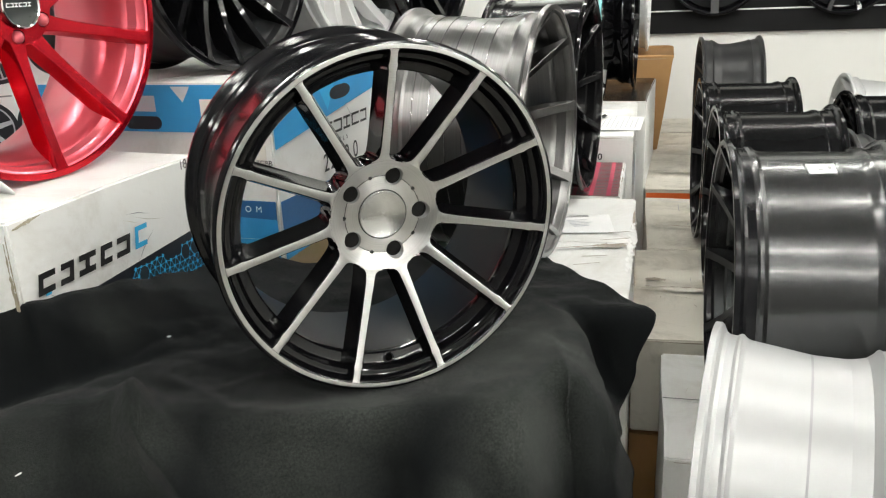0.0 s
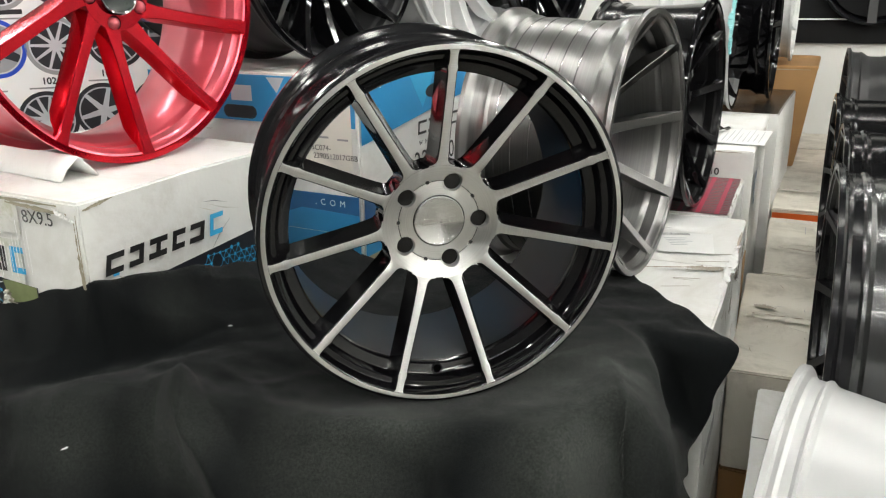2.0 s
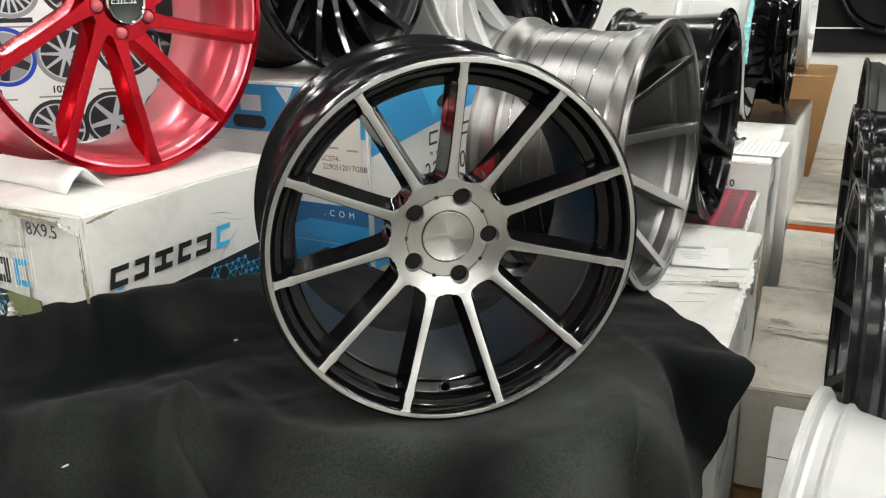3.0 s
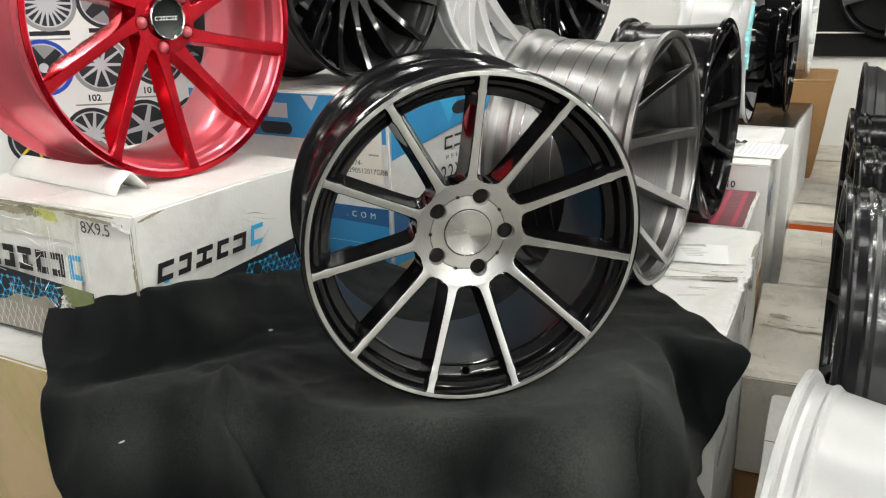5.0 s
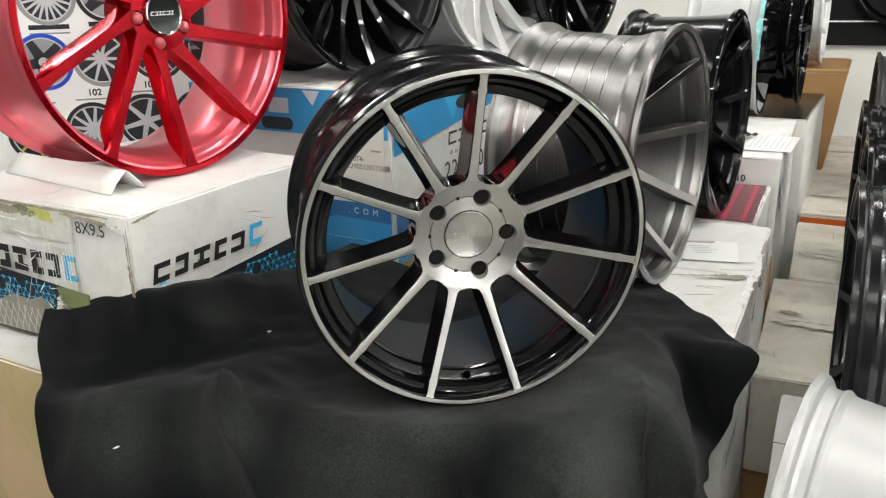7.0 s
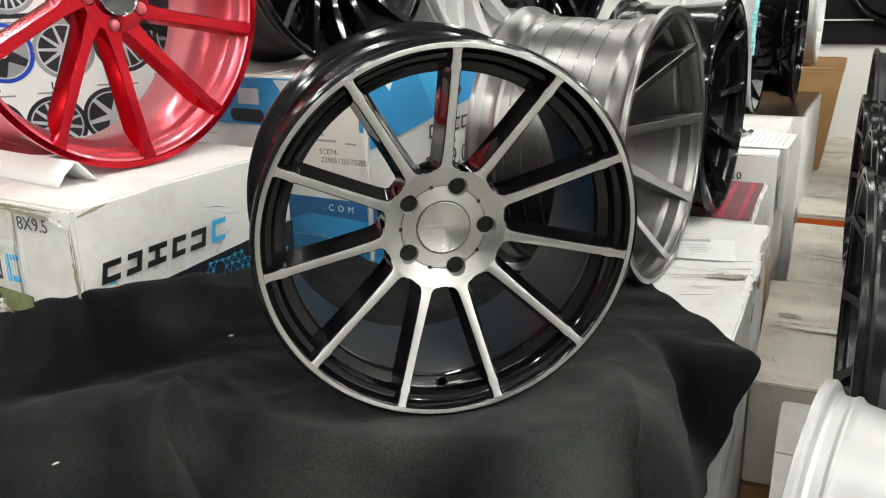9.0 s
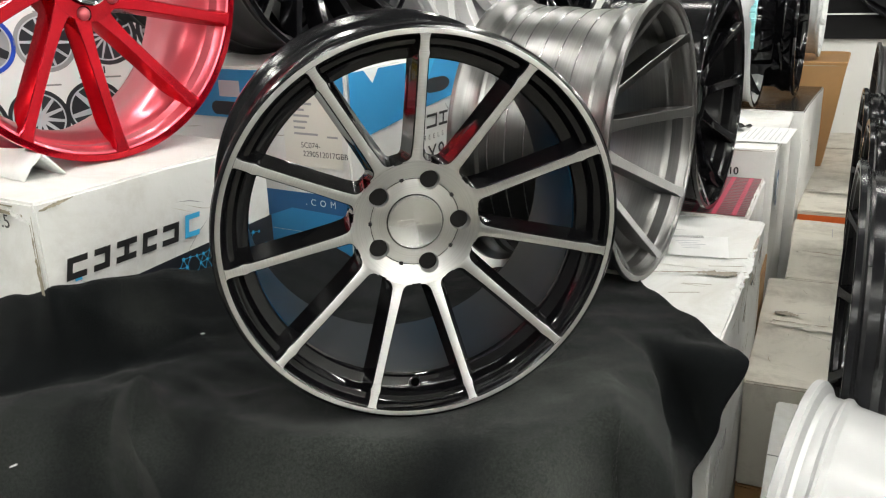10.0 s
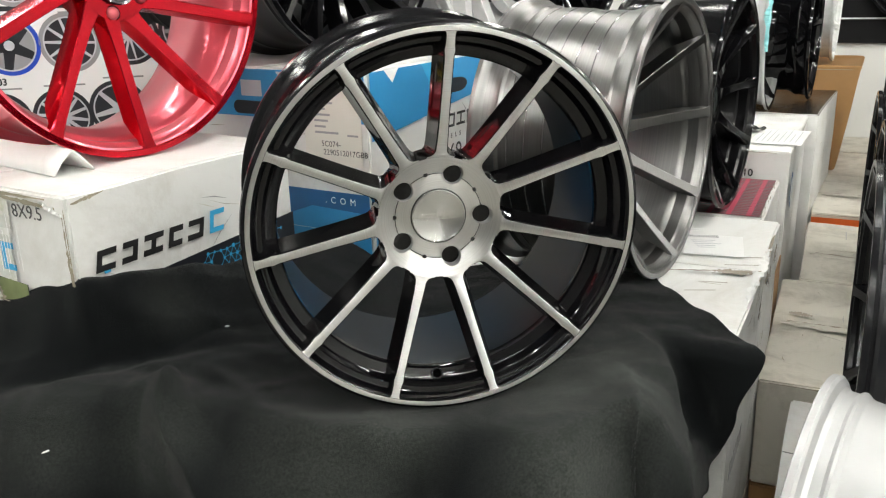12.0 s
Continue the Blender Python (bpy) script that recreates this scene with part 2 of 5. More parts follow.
# ---- wheels ----
def barrel_profile(R, W, drop=0.034, straight=False):
    """The outer and the inner line of a barrel; straight: a wide band behind the lip and fine ridges at the rear, a cone down to a seam ("slope") or one flat drum ("flat")."""
    d = drop
    out = [(R, -0.001), (R, -0.010), (R - 0.003, -0.013), (R - 0.013, -0.017), (R - 0.016, -0.022), (R - 0.019, -0.045), (R - 0.0155, -0.050),
           (R - 0.017, -0.056), (R - d + 0.003, -0.078), (R - d, -0.088), (R - d, -W * 0.52), (R - d + 0.003, -W * 0.56), (R - d * 0.8, -W * 0.66),
           (R - 0.021, -W + 0.056), (R - 0.016, -W + 0.050), (R - 0.019, -W + 0.044), (R - 0.016, -W + 0.022), (R - 0.013, -W + 0.017),
           (R - 0.003, -W + 0.012), (R, -W + 0.009), (R, -W + 0.001), (R - 0.001, -W)]
    inn = [(R - 0.010, -W), (R - 0.012, -W + 0.002), (R - 0.024, -W + 0.020), (R - 0.029, -W + 0.050), (R - d * 0.8 - 0.007, -W * 0.70), (R - d - 0.005, -W * 0.58),
           (R - d - 0.010, -W * 0.50), (R - d - 0.010, -0.088), (R - d - 0.006, -0.078), (R - 0.033, -0.060), (R - 0.030, -0.050), (R - 0.025, -0.045), (R - 0.024, -0.022),
           (R - 0.018, -0.016), (R - 0.016, -0.006), (R - 0.0125, -0.004), (R - 0.011, 0.0), (R - 0.001, 0.0)]
    if straight:
        out = [(R, -0.001), (R, -0.008), (R - 0.004, -0.011), (R - 0.010, -0.015), (R - 0.012, -0.022), (R - 0.016, -0.070), (R - 0.019, -0.120), (R - 0.020, -W + 0.060),
               (R - 0.016, -W + 0.052), (R - 0.012, -W + 0.048), (R - 0.012, -W + 0.044), (R - 0.017, -W + 0.040), (R - 0.015, -W + 0.020), (R - 0.011, -W + 0.016),
               (R - 0.003, -W + 0.012), (R, -W + 0.009), (R, -W + 0.001), (R - 0.001, -W)]
    if straight == "slope":
        out = [(R, -0.001), (R, -0.010), (R - 0.004, -0.014), (R - 0.015, -0.019), (R - 0.019, -0.025), (R - 0.020, -0.037), (R - 0.0165, -0.042), (R - 0.0165, -0.046), (R - 0.023, -0.053),
               (R - 0.025, -0.058), (R - d + 0.001, -0.148), (R - d, -0.153), (R - d, -W + 0.075), (R - 0.024, -W + 0.056), (R - 0.017, -W + 0.050), (R - 0.019, -W + 0.044), (R - 0.016, -W + 0.022),
               (R - 0.013, -W + 0.017), (R - 0.003, -W + 0.012), (R, -W + 0.009), (R, -W + 0.001), (R - 0.001, -W)]
    if straight == "flat":
        out = [(R, -0.001), (R, -0.010), (R - 0.004, -0.014), (R - 0.013, -0.018), (R - 0.016, -0.024), (R - 0.017, -0.040), (R - 0.014, -0.045), (R - 0.014, -0.051), (R - d, -0.060),
               (R - d - 0.001, -0.066), (R - d - 0.001, -W + 0.070), (R - d, -W + 0.064), (R - 0.014, -W + 0.052), (R - 0.014, -W + 0.046), (R - 0.017, -W + 0.040), (R - 0.016, -W + 0.022),
               (R - 0.012, -W + 0.017), (R - 0.003, -W + 0.012), (R, -W + 0.009), (R, -W + 0.001), (R - 0.001, -W)]
    return out, inn


def spoke_bm(r0, r1, zr, top, base, deep, twist=lambda r: 0.0, steps=14, dent=0.0):
    """One spoke along x from radius r0 to r1. zr: height of its face; top, base: widths of face and foot; deep: its depth (all of the radius)."""
    bm = bmesh.new()
    loops = []
    for i in range(steps + 1):
        r = r0 + (r1 - r0) * i / steps
        t, b, d, z, a = top(r), base(r), deep(r), zr(r), radians(twist(r))
        pts = [(-t / 2, 0), (-t * 0.17, -dent), (t * 0.17, -dent), (t / 2, 0), (t / 2 + 0.0012, -0.0014), (b / 2 * 0.86, -d * 0.45), (b / 2, -d), (-b / 2, -d),
               (-b / 2 * 0.86, -d * 0.45), (-t / 2 - 0.0012, -0.0014)]
        loops.append([bm.verts.new((r * math.cos(a) - y * math.sin(a), r * math.sin(a) + y * math.cos(a), z + h)) for y, h in pts])
    n = len(loops[0])
    for p, q in zip(loops, loops[1:]):
        for k in range(n):
            f = bm.faces.new((p[k], p[(k + 1) % n], q[(k + 1) % n], q[k]))
            f.material_index = 0 if k < 3 else 1
    bm.faces.new(loops[0][::-1]).material_index = 1
    bm.faces.new(loops[-1]).material_index = 1
    return bm


def hub_plate_bm(r_out, r_in, z, lug_r, lug_hole, lugs, start, drop=0.03, dish=0.0):
    """A turned ring with round lug holes through it; past the holes' circle it rises by dish."""
    bm = bmesh.new()
    seg = 260
    holes = [Vector((lug_r * math.cos(radians(start + 360 / lugs * k)), lug_r * math.sin(radians(start + 360 / lugs * k)), 0)) for k in range(lugs)]

    def rings(radii, mat):
        rows = [[bm.verts.new((r * math.cos(2 * math.pi * i / seg), r * math.sin(2 * math.pi * i / seg), z + dish * max(0, r - 0.0605))) for i in range(seg)] for r in radii]
        for p, q in zip(rows, rows[1:]):
            for i in range(seg):
                mid = (p[i].co + q[(i + 1) % seg].co) / 2
                if all((mid.xy - h.xy).length > lug_hole for h in holes):
                    bm.faces.new((p[i], p[(i + 1) % seg], q[(i + 1) % seg], q[i])).material_index = mat
        return rows

    rings([r_in + (0.0605 - r_in) * k / 12 for k in range(13)], 0)
    outer = rings([0.0605 + (r_out - 0.0605) * k / 9 for k in range(10)], 0)[-1]
    edge = set(outer)
    for v in [v for v in bm.verts if not v.link_faces and v not in edge]:
        bm.verts.remove(v)
    for v in bm.verts:
        for h in holes:
            d = v.co.xy - h.xy
            if d.length < lug_hole:
                v.co.xy = h.xy + d.normalized() * lug_hole
    low = [bm.verts.new((v.co.x, v.co.y, z - drop)) for v in outer]
    for i in range(seg):
        bm.faces.new((outer[i], outer[(i + 1) % seg], low[(i + 1) % seg], low[i])).material_index = 1
    return bm


def lug_hole_bm(r, z):
    """The wall and coned seat of one lug hole, about z."""
    bm = bmesh.new()
    rows = [[bm.verts.new((q * math.cos(k * math.pi / 12), q * math.sin(k * math.pi / 12), z + h)) for k in range(24)] for q, h in ((r, 0.0004), (r, -0.008), (r * 0.3, -0.015))]
    for p, q in zip(rows, rows[1:]):
        for k in range(24):
            bm.faces.new((p[k], p[(k + 1) % 24], q[(k + 1) % 24], q[k]))
    bm.faces.new(rows[-1])
    return bm


def alloy_wheel(name, m, R, W, face, side, barrel, spokes, start, label, group="", cave=0.06, r_hub=0.0765, top=(0.036, 0.018), base=(0.040, 0.034),
                deep=(0.03, 0.045), drop=0.034, sharp=0.04, lug_head="", lugs=5, lug_start=0.0, cap="machined", lip=None, offset=0.0, dent=0.0, lip_deep=0.0, curve=1.6, lug_r=0.0605, dish=0.0, cap_r=0.0375, straight=False, flange=0.0):
    """A wheel: z of m looks out of its face, which is cave deep at the hub."""
    w = thing(name, m, label, "wheel", group)
    lip = lip or face
    outer, inside = barrel_profile(R, W, drop, straight)
    part("barrel", lathe_bm(outer + inside, 128, True, lambda k, r, z: 1 if (z > -0.005 and r > R - 0.0135) else (2 if z > lip_deep and k >= len(outer) else (3 if k >= len(outer) else (2 if z > -flange else 0)))),
         [M[barrel], M[lip], M[side], M[barrel]], w, crisp=17 if straight else 38)
    r1, zh = R - 0.010, -cave
    zs = zh + dish * max(0.0, r_hub - 0.0605)

    def zr(r):
        k = max(0.0, min(1.0, (r - r_hub) / (r1 - r_hub)))
        return zs + (-0.0002 - zs) * k ** curve - dish * max(0.0, r_hub - r)

    def blend(pair_):
        return lambda r: pair_[1] + (pair_[0] - pair_[1]) * math.exp(-max(0, r - r_hub) / sharp * 1.6)

    end = lambda r: max(0.0, (r - (r1 - 0.016)) / 0.016) ** 2
    flare = lambda r: blend(top)(r) + 0.008 * end(r)
    me = link_mesh("spoke", spoke_bm(r_hub - 0.004, r1, zr, flare, blend(base), lambda r: 0.009 + (deep[0] + (deep[1] - deep[0]) * (r / r1) - 0.009) * (1 - max(0.0, min(1.0, (r - (R - 0.052)) / 0.026))),
                                     lambda r: -math.degrees(math.asin(min(0.9, offset / r))), dent=dent), [M[face], M[side]], crisp=22)
    for k in range(spokes):
        part("spoke", me, None, w, m=Matrix.Rotation(radians(start + 360 / spokes * k), 4, "Z"))
    hub = part("hub", hub_plate_bm(r_hub, 0.038, zh + 0.0006, lug_r, 0.0132, lugs, lug_start, dish=dish), [M[face], M[side], M["dark_hole"]], w)
    seat = link_mesh("lug_hole", lug_hole_bm(0.0132, zh + 0.0006), M["dark_hole"])
    for k in range(lugs):
        a = radians(lug_start + 360 / lugs * k)
        part("lug_hole", seat, None, hub, m=Matrix.Translation((lug_r * math.cos(a), lug_r * math.sin(a), 0)))
    part("hub_body", lathe_bm([(r_hub - 0.001, zh - 0.004), (r_hub + 0.004, zh - 0.05), (0.07, zh - 0.075), (0.034, zh - 0.075), (0.034, zh - 0.012)], 64),
         M[side], w)
    c = part("centre_cap", lathe_bm([(cap_r, zh - 0.006), (cap_r, zh + 0.002), (cap_r - 0.0015, zh + 0.0032), (cap_r - 0.003, zh + 0.0024), (0.0005, zh + 0.0024),
                                     (0.0005, zh - 0.006)], 64), M[cap], w)
    if lug_head:
        for k in range(lugs):
            a = radians(lug_start + 360 / lugs * k)
            bm = bmesh.new()
            bmesh.ops.create_uvsphere(bm, u_segments=20, v_segments=12, radius=0.0112, matrix=Matrix.Translation((lug_r * math.cos(a), lug_r * math.sin(a), zh - 0.002)))
            part("lug_bolt", bm, M[lug_head], w)
    return w, c, hub


def show_wheel(m, label):
    """The machined wheel on the cloth: eleven thin spokes running into a stepped black barrel."""
    R, W, zh, r_hub, r1 = 0.2625, 0.235, -0.062, 0.084, 0.2508
    w = thing("alloy_wheel", m, label, "wheel")
    outer = [(R - 0.0066, -0.0003), (R - 0.0038, -0.0014), (R - 0.0014, -0.0040), (R, -0.0085)] + barrel_profile(R, W, 0.036, True)[0][1:]
    inner = [(0.2400, -W), (0.2290, -W + 0.002), (0.2235, -W + 0.008), (0.2195, -0.140), (0.2165, -0.066), (0.2158, -0.048), (0.2162, -0.0415), (0.2180, -0.0382), (0.2200, -0.0372),
             (0.2295, -0.0332), (0.2308, -0.0322), (0.2318, -0.0300), (0.2345, -0.0190), (0.2358, -0.0172), (0.2372, -0.0165), (0.2412, -0.0155), (0.2426, -0.0146), (0.2436, -0.0125),
             (0.2470, -0.0030), (0.2480, -0.0016), (0.2496, -0.0003), (0.2512, 0.0), (R - 0.0074, 0.0)]
    part("barrel", lathe_bm(outer + inner, 160, True, lambda k, r, z: 1 if z > -0.0006 and r > 0.2495 else ((3 if z < -0.045 else 2) if k >= len(outer) else 0)),
         [M["black_semi"], M["machined"], M["black_gloss"], M["black_inner"]], w, crisp=17)

    def zr(r):
        # a steep cone round the hub, then a shallower rise to the lip
        knee = zh + 0.45 * (0.104 - 0.0605)
        return zh + 0.45 * (r - 0.0605) if r < 0.104 else knee + (-0.0002 - knee) * (r - 0.104) / (r1 - 0.104)

    def fillet(x, c):
        return 2 * (c - math.sqrt(max(0.0, c * c - (c - x) ** 2))) if x < c else 0.0

    def wide(r):
        swell = 0.0026 * math.exp(-((r - 0.2255) / 0.0045) ** 2)
        return 0.0106 + 0.0050 * math.exp(-max(0.0, r - r_hub) / 0.030) + swell + fillet(max(0.0, r - r_hub), 0.0105) + fillet(max(0.0, r1 - r), 0.0065)

    bm = bmesh.new()
    stops = [r_hub - 0.002] + [r_hub + 0.0105 * (k / 8) ** 1.5 for k in range(9)] + [0.0990, 0.1030, 0.1045] + [0.1045 + (0.2150 - 0.1045) * k / 10 for k in range(1, 11)]
    stops += [0.2150 + 0.0020 * k for k in range(1, 15)] + [r1 - 0.0065 * (1 - k / 6) ** 1.5 for k in range(7)]
    loops = []
    for r in sorted(stops):
        t, z = wide(r), zr(r)
        d = 0.041 - 0.027 * max(0.0, min(1.0, (r - 0.232) / 0.016))
        b = t + 0.018
        pts = ((-t / 2, 0), (t / 2, 0), (t / 2 + 0.0011, -0.0006), (t / 2 + 0.0016, -0.0024), (t / 2 + 0.0040, -d * 0.5), (b / 2, -d + 0.004), (b / 2 - 0.004, -d),
               (0.004 - b / 2, -d), (-b / 2, -d + 0.004), (-t / 2 - 0.0040, -d * 0.5), (-t / 2 - 0.0016, -0.0024), (-t / 2 - 0.0011, -0.0006))
        loops.append([bm.verts.new((r, y, z + h)) for y, h in pts])
    n = 12
    for p, q in zip(loops, loops[1:]):
        for k in range(n):
            bm.faces.new((p[k], p[(k + 1) % n], q[(k + 1) % n], q[k])).material_index = 0 if k == 0 else 1
    bm.faces.new(loops[0][::-1]).material_index = 1
    bm.faces.new(loops[-1]).material_index = 1
    me = link_mesh("spoke", bm, [M["machined"], M["black_gloss"]], crisp=50)
    for k in range(11):
        part("spoke", me, None, w, m=Matrix.Rotation(radians(88.2 + 360 / 11 * k), 4, "Z"))
    hub = part("hub", hub_plate_bm(r_hub, 0.0385, zh + 0.0006, 0.0605, 0.0141, 5, 70.0, dish=0.45), [M["machined"], M["black_gloss"]], w)
    # open lug holes: a straight wall, a coned seat and a bore
    seat = lathe_bm([(0.0158, zh + 0.0004), (0.0154, zh + 0.0010), (0.0138, zh + 0.0010), (0.0134, zh + 0.0002), (0.0131, zh - 0.0022), (0.0119, zh - 0.0050), (0.0097, zh - 0.0070), (0.0070, zh - 0.0080),
                     (0.0068, zh - 0.0460), (0.0158, zh - 0.0460)], 36, True, lambda k, r, z: 0 if k < 2 else 1)
    for v in seat.verts:
        if v.co.z > zh - 0.001:
            v.co.z += 0.45 * max(0.0, v.co.x)          # its rim follows the cone
    seat = link_mesh("lug_hole", seat, [M["machined"], M["seat_steel"]])
    for k in range(5):
        a = radians(70 + 72 * k)
        part("lug_hole", seat, None, hub, m=Matrix.Rotation(a, 4, "Z") @ Matrix.Translation((0.0605, 0, 0)))
    part("hub_body", lathe_bm([(r_hub - 0.001, zh - 0.004), (r_hub + 0.003, zh - 0.034), (0.078, zh - 0.050), (0.034, zh - 0.050), (0.034, zh - 0.047), (0.046, zh - 0.047), (0.0460, zh - 0.004)], 64),
         M["black_gloss"], w)
    c = part("centre_cap", lathe_bm([(0.0372, zh - 0.006), (0.0372, zh + 0.0012), (0.0366, zh + 0.0022), (0.0356, zh + 0.0024), (0.0346, zh + 0.0018), (0.0005, zh + 0.0018), (0.0005, zh - 0.006)], 64),
             M["machined_cap"], w)
    return w, c, hub


def plain_blocks(widths, height, gap, mat, parent, m, lean=0.0, stroke=0.0):
    """A brand mark drawn as plain blocks: a bar above, a bar below and one upright, here and there in the middle, for each sign."""
    x = 0.0
    for k, wd in enumerate(widths):
        s = stroke or height * 0.29
        for lo, hi, y0, y1 in ((0, wd, 0, s), (0, wd, height - s, height), ((wd - s) * (k * 2 % 3) / 2, (wd - s) * (k * 2 % 3) / 2 + s, s, height - s)):
            slab("print_block", 0, 0, mat, parent, m, 0.0004, [(x + lo + lean * y0, y0), (x + hi + lean * y0, y0), (x + hi + lean * y1, y1), (x + lo + lean * y1, y1)])
        x += wd + gap


# ---- cartons ----
def carton(name, corner, yaw, a, b, z0, z1, mat, label, which=(1, -1), seam="y", group="", sag=0.006, top_mat=None, flare=0.0):
    """A closed carton with a flap seam and tape; corner: the upright edge at local (which) of its plan, a wide and b deep."""
    c, s = math.cos(radians(yaw)), math.sin(radians(yaw))
    lx, ly = which[0] * a / 2, which[1] * b / 2
    cx, cy = corner[0] - (c * lx - s * ly), corner[1] - (s * lx + c * ly)
    w = thing(name, pose(cx, cy, z0, 0, 0, yaw), label, "carton", group)
    h = z1 - z0
    bm = box_bm(a, b, h, 0)
    bmesh.ops.subdivide_edges(bm, edges=bm.edges, cuts=9, use_grid_fill=True)
    seed = corner[0] * 7.1 + corner[1] * 3.3 + z1
    for v in bm.verts:
        n = noise.noise_vector(v.co * 5 + Vector((seed, 0, 0)))
        edge = max(abs(v.co.x) / a, abs(v.co.y) / b) * 2
        v.co += n * 0.0035
        if v.co.z > h * 0.97:
            v.co.z -= sag * (1 - edge ** 2) * 0.5
    edges = [e for e in bm.edges if e.is_boundary or (len(e.link_faces) == 2 and e.calc_face_angle(0) > 0.8)]
    bmesh.ops.bevel(bm, geom=edges, offset=0.004, segments=2, affect="EDGES")
    bm.normal_update()
    for f in bm.faces:
        f.material_index = 1 if top_mat and f.normal.z > 0.7 and f.calc_center_median().z > h * 0.9 else 0
    for v in bm.verts:
        if v.co.x > 0:
            v.co.x -= flare * (1 - v.co.z / h) * min(1.0, v.co.x / (a * 0.4))
    part("body", bm, [mat, top_mat or mat], w)
    # the seam between the top flaps, a shallow dark lip of two card edges
    long = b if seam == "y" else a
    for sgn in (-1, 1):
        f = box_bm(0.0016, long * 0.985, 0.002, 0.0004, h - 0.0025, at=(sgn * 0.0015, 0))
        part("flap_edge", f, mat, w, m=Matrix.Rotation(0 if seam == "y" else math.pi / 2, 4, "Z"))
    return w


def front(a, b, x, z, up=0.0045):
    """A pose on a carton's front (local -y), x from its left end."""
    return Matrix.Translation((-a / 2 + x, -b / 2 - up, z)) @ pose(0, 0, 0, 90)


def side(a, b, y, z, up=0.0045):
    """A pose on a carton's right side (local +x), y from its front end."""
    return Matrix.Translation((a / 2 + up, -b / 2 + y, z)) @ pose(0, 0, 0, 90, 0, 90)


def on_top(a, b, h, x, y, turn=0.0, up=0.003):
    return Matrix.Translation((-a / 2 + x, -b / 2 + y, h + up)) @ pose(0, 0, 0, 0, 0, turn)


# ---- the room ----
def shop(x, y, z=0.0):
    """A place by the shop's own axes."""
    return EX * x + EY * y + Vector((0, 0, z))


X0, X1, Y0, Y1, TOP = -3.0, 3.1, -2.6, 5.42, 2.9


def room_slab(name, x0, x1, y0, y1, z0, z1, mat, label="", category=""):
    bm = box_bm(x1 - x0, y1 - y0, z1 - z0, 0, z0, at=((x0 + x1) / 2, (y0 + y1) / 2))
    ob = part(name, bm, mat, None, m=Matrix.Rotation(radians(SHOP), 4, "Z"), smooth=False)
    return tagged(ob, label, category, kind="structure")


room_slab("floor", X0, X1, Y0, Y1, -0.1, 0.0, M["floor"], "worn pale grey concrete shop floor", "floor")
room_slab("ceiling", X0 - 0.15, X1 + 0.15, Y0 - 0.15, Y1 + 0.15, TOP, TOP + 0.1, M["ceiling"], "plain dark painted shop ceiling", "ceiling")
room_slab("wall_north", X0, X1, Y1, Y1 + 0.15, 0, TOP, M["wall"], "white painted shop wall behind the cartons", "wall")
# south and west walls are out of view, darkened to cut the fill light
room_slab("wall_south", X0, X1, Y0 - 0.15, Y0, 0, TOP, M["wall_dark"], "plain unseen wall, kept dark for contrast", "wall")
room_slab("wall_west", X0 - 0.15, X0, Y0, Y1, 0, TOP, M["wall_dark"], "plain unseen wall, kept dark for contrast", "wall")
# unseen east wall, made white as a reflector for the carton sides
room_slab("wall_east", X1, X1 + 0.15, Y0, Y1, 0, TOP, M["wall_far"], "plain unseen wall, white to bounce light onto the cartons", "wall")
room_slab("trim", 0.02, X1 - 0.01, Y1 - 0.03, Y1 - 0.004, 1.045, 2.3, M["shelf_black"], "black display board on the white wall", "display board")
room_slab("trim", 0.02, X1 - 0.01, Y1 - 0.05, Y1 - 0.031, 1.172, 1.179, M["wall_far"], "thin pale grey ledge along the black board", "ledge")


def strip_light(x, y, turn, long):
    w = thing("ceiling_light", Matrix.Translation(shop(x, y, TOP)) @ pose(0, 0, 0, 0, 0, SHOP + turn), "unseen white single-tube strip light on the ceiling", "ceiling light", "strip lights")
    part("housing", box_bm(0.09, long, 0.05, 0.006, -0.05), M["lamp_white"], w)
    bm = bmesh.new()
    bmesh.ops.create_cone(bm, cap_ends=True, segments=16, radius1=0.016, radius2=0.016, depth=long * 0.97, matrix=Matrix.Translation((0, 0, -0.068)) @ pose(0, 0, 0, 90))
    part("tube", bm, M["tube"], w)


for ly in (-1.40, -0.05, 1.70, 3.60):
    for lx in (-1.9, -0.15, 1.6):
        strip_light(lx, ly, 90, 1.7)
# extra unseen column, added to brighten the cartons' right-hand sides
for ly in (-1.0, 0.8, 2.6, 4.4):
    strip_light(2.72, ly, 0, 1.7)

# ---- cartons, from the floor up ----
RY = -18.0
A_R, B_R = 0.52, 0.50
regen = carton("wheel_carton", (-0.642, 1.20), RY, A_R, B_R, 0.857, 1.125, M["card_white"], "white printed wheel carton with scuffed taped corners", (1, -1))
low = carton("wheel_carton", (-0.68, 1.12), RY, 0.62, 0.66, 0.0, 0.852, M["card_tan"], "tan carton with a white top below the printed carton", (1, -1), top_mat=M["card_white"])
K = (-0.357, 1.797)
rovos = carton("wheel_carton", K, RY - 1, 0.60, 0.60, 0.845, 1.245, M["card_white"], "white and blue wheel carton with a shipping label", (1, -1))
rovos_low = carton("wheel_carton", (K[0] - 0.01, K[1] + 0.02), RY, 0.60, 0.60, 0.0, 0.84, M["card_tan"], "tan carton standing under the blue carton", (1, -1))
behind = carton("wheel_carton", (-0.14, 2.43), RY, 0.66, 0.62, 0.0, 1.245, M["card_white"], "white carton standing behind the blue carton", (1, -1))
platform = carton("wheel_carton", (0.165, 1.25), 12, 0.60, 0.40, 0.0, 0.832, M["card_white"], "plain white carton draped with the black cloth", (1, -1))
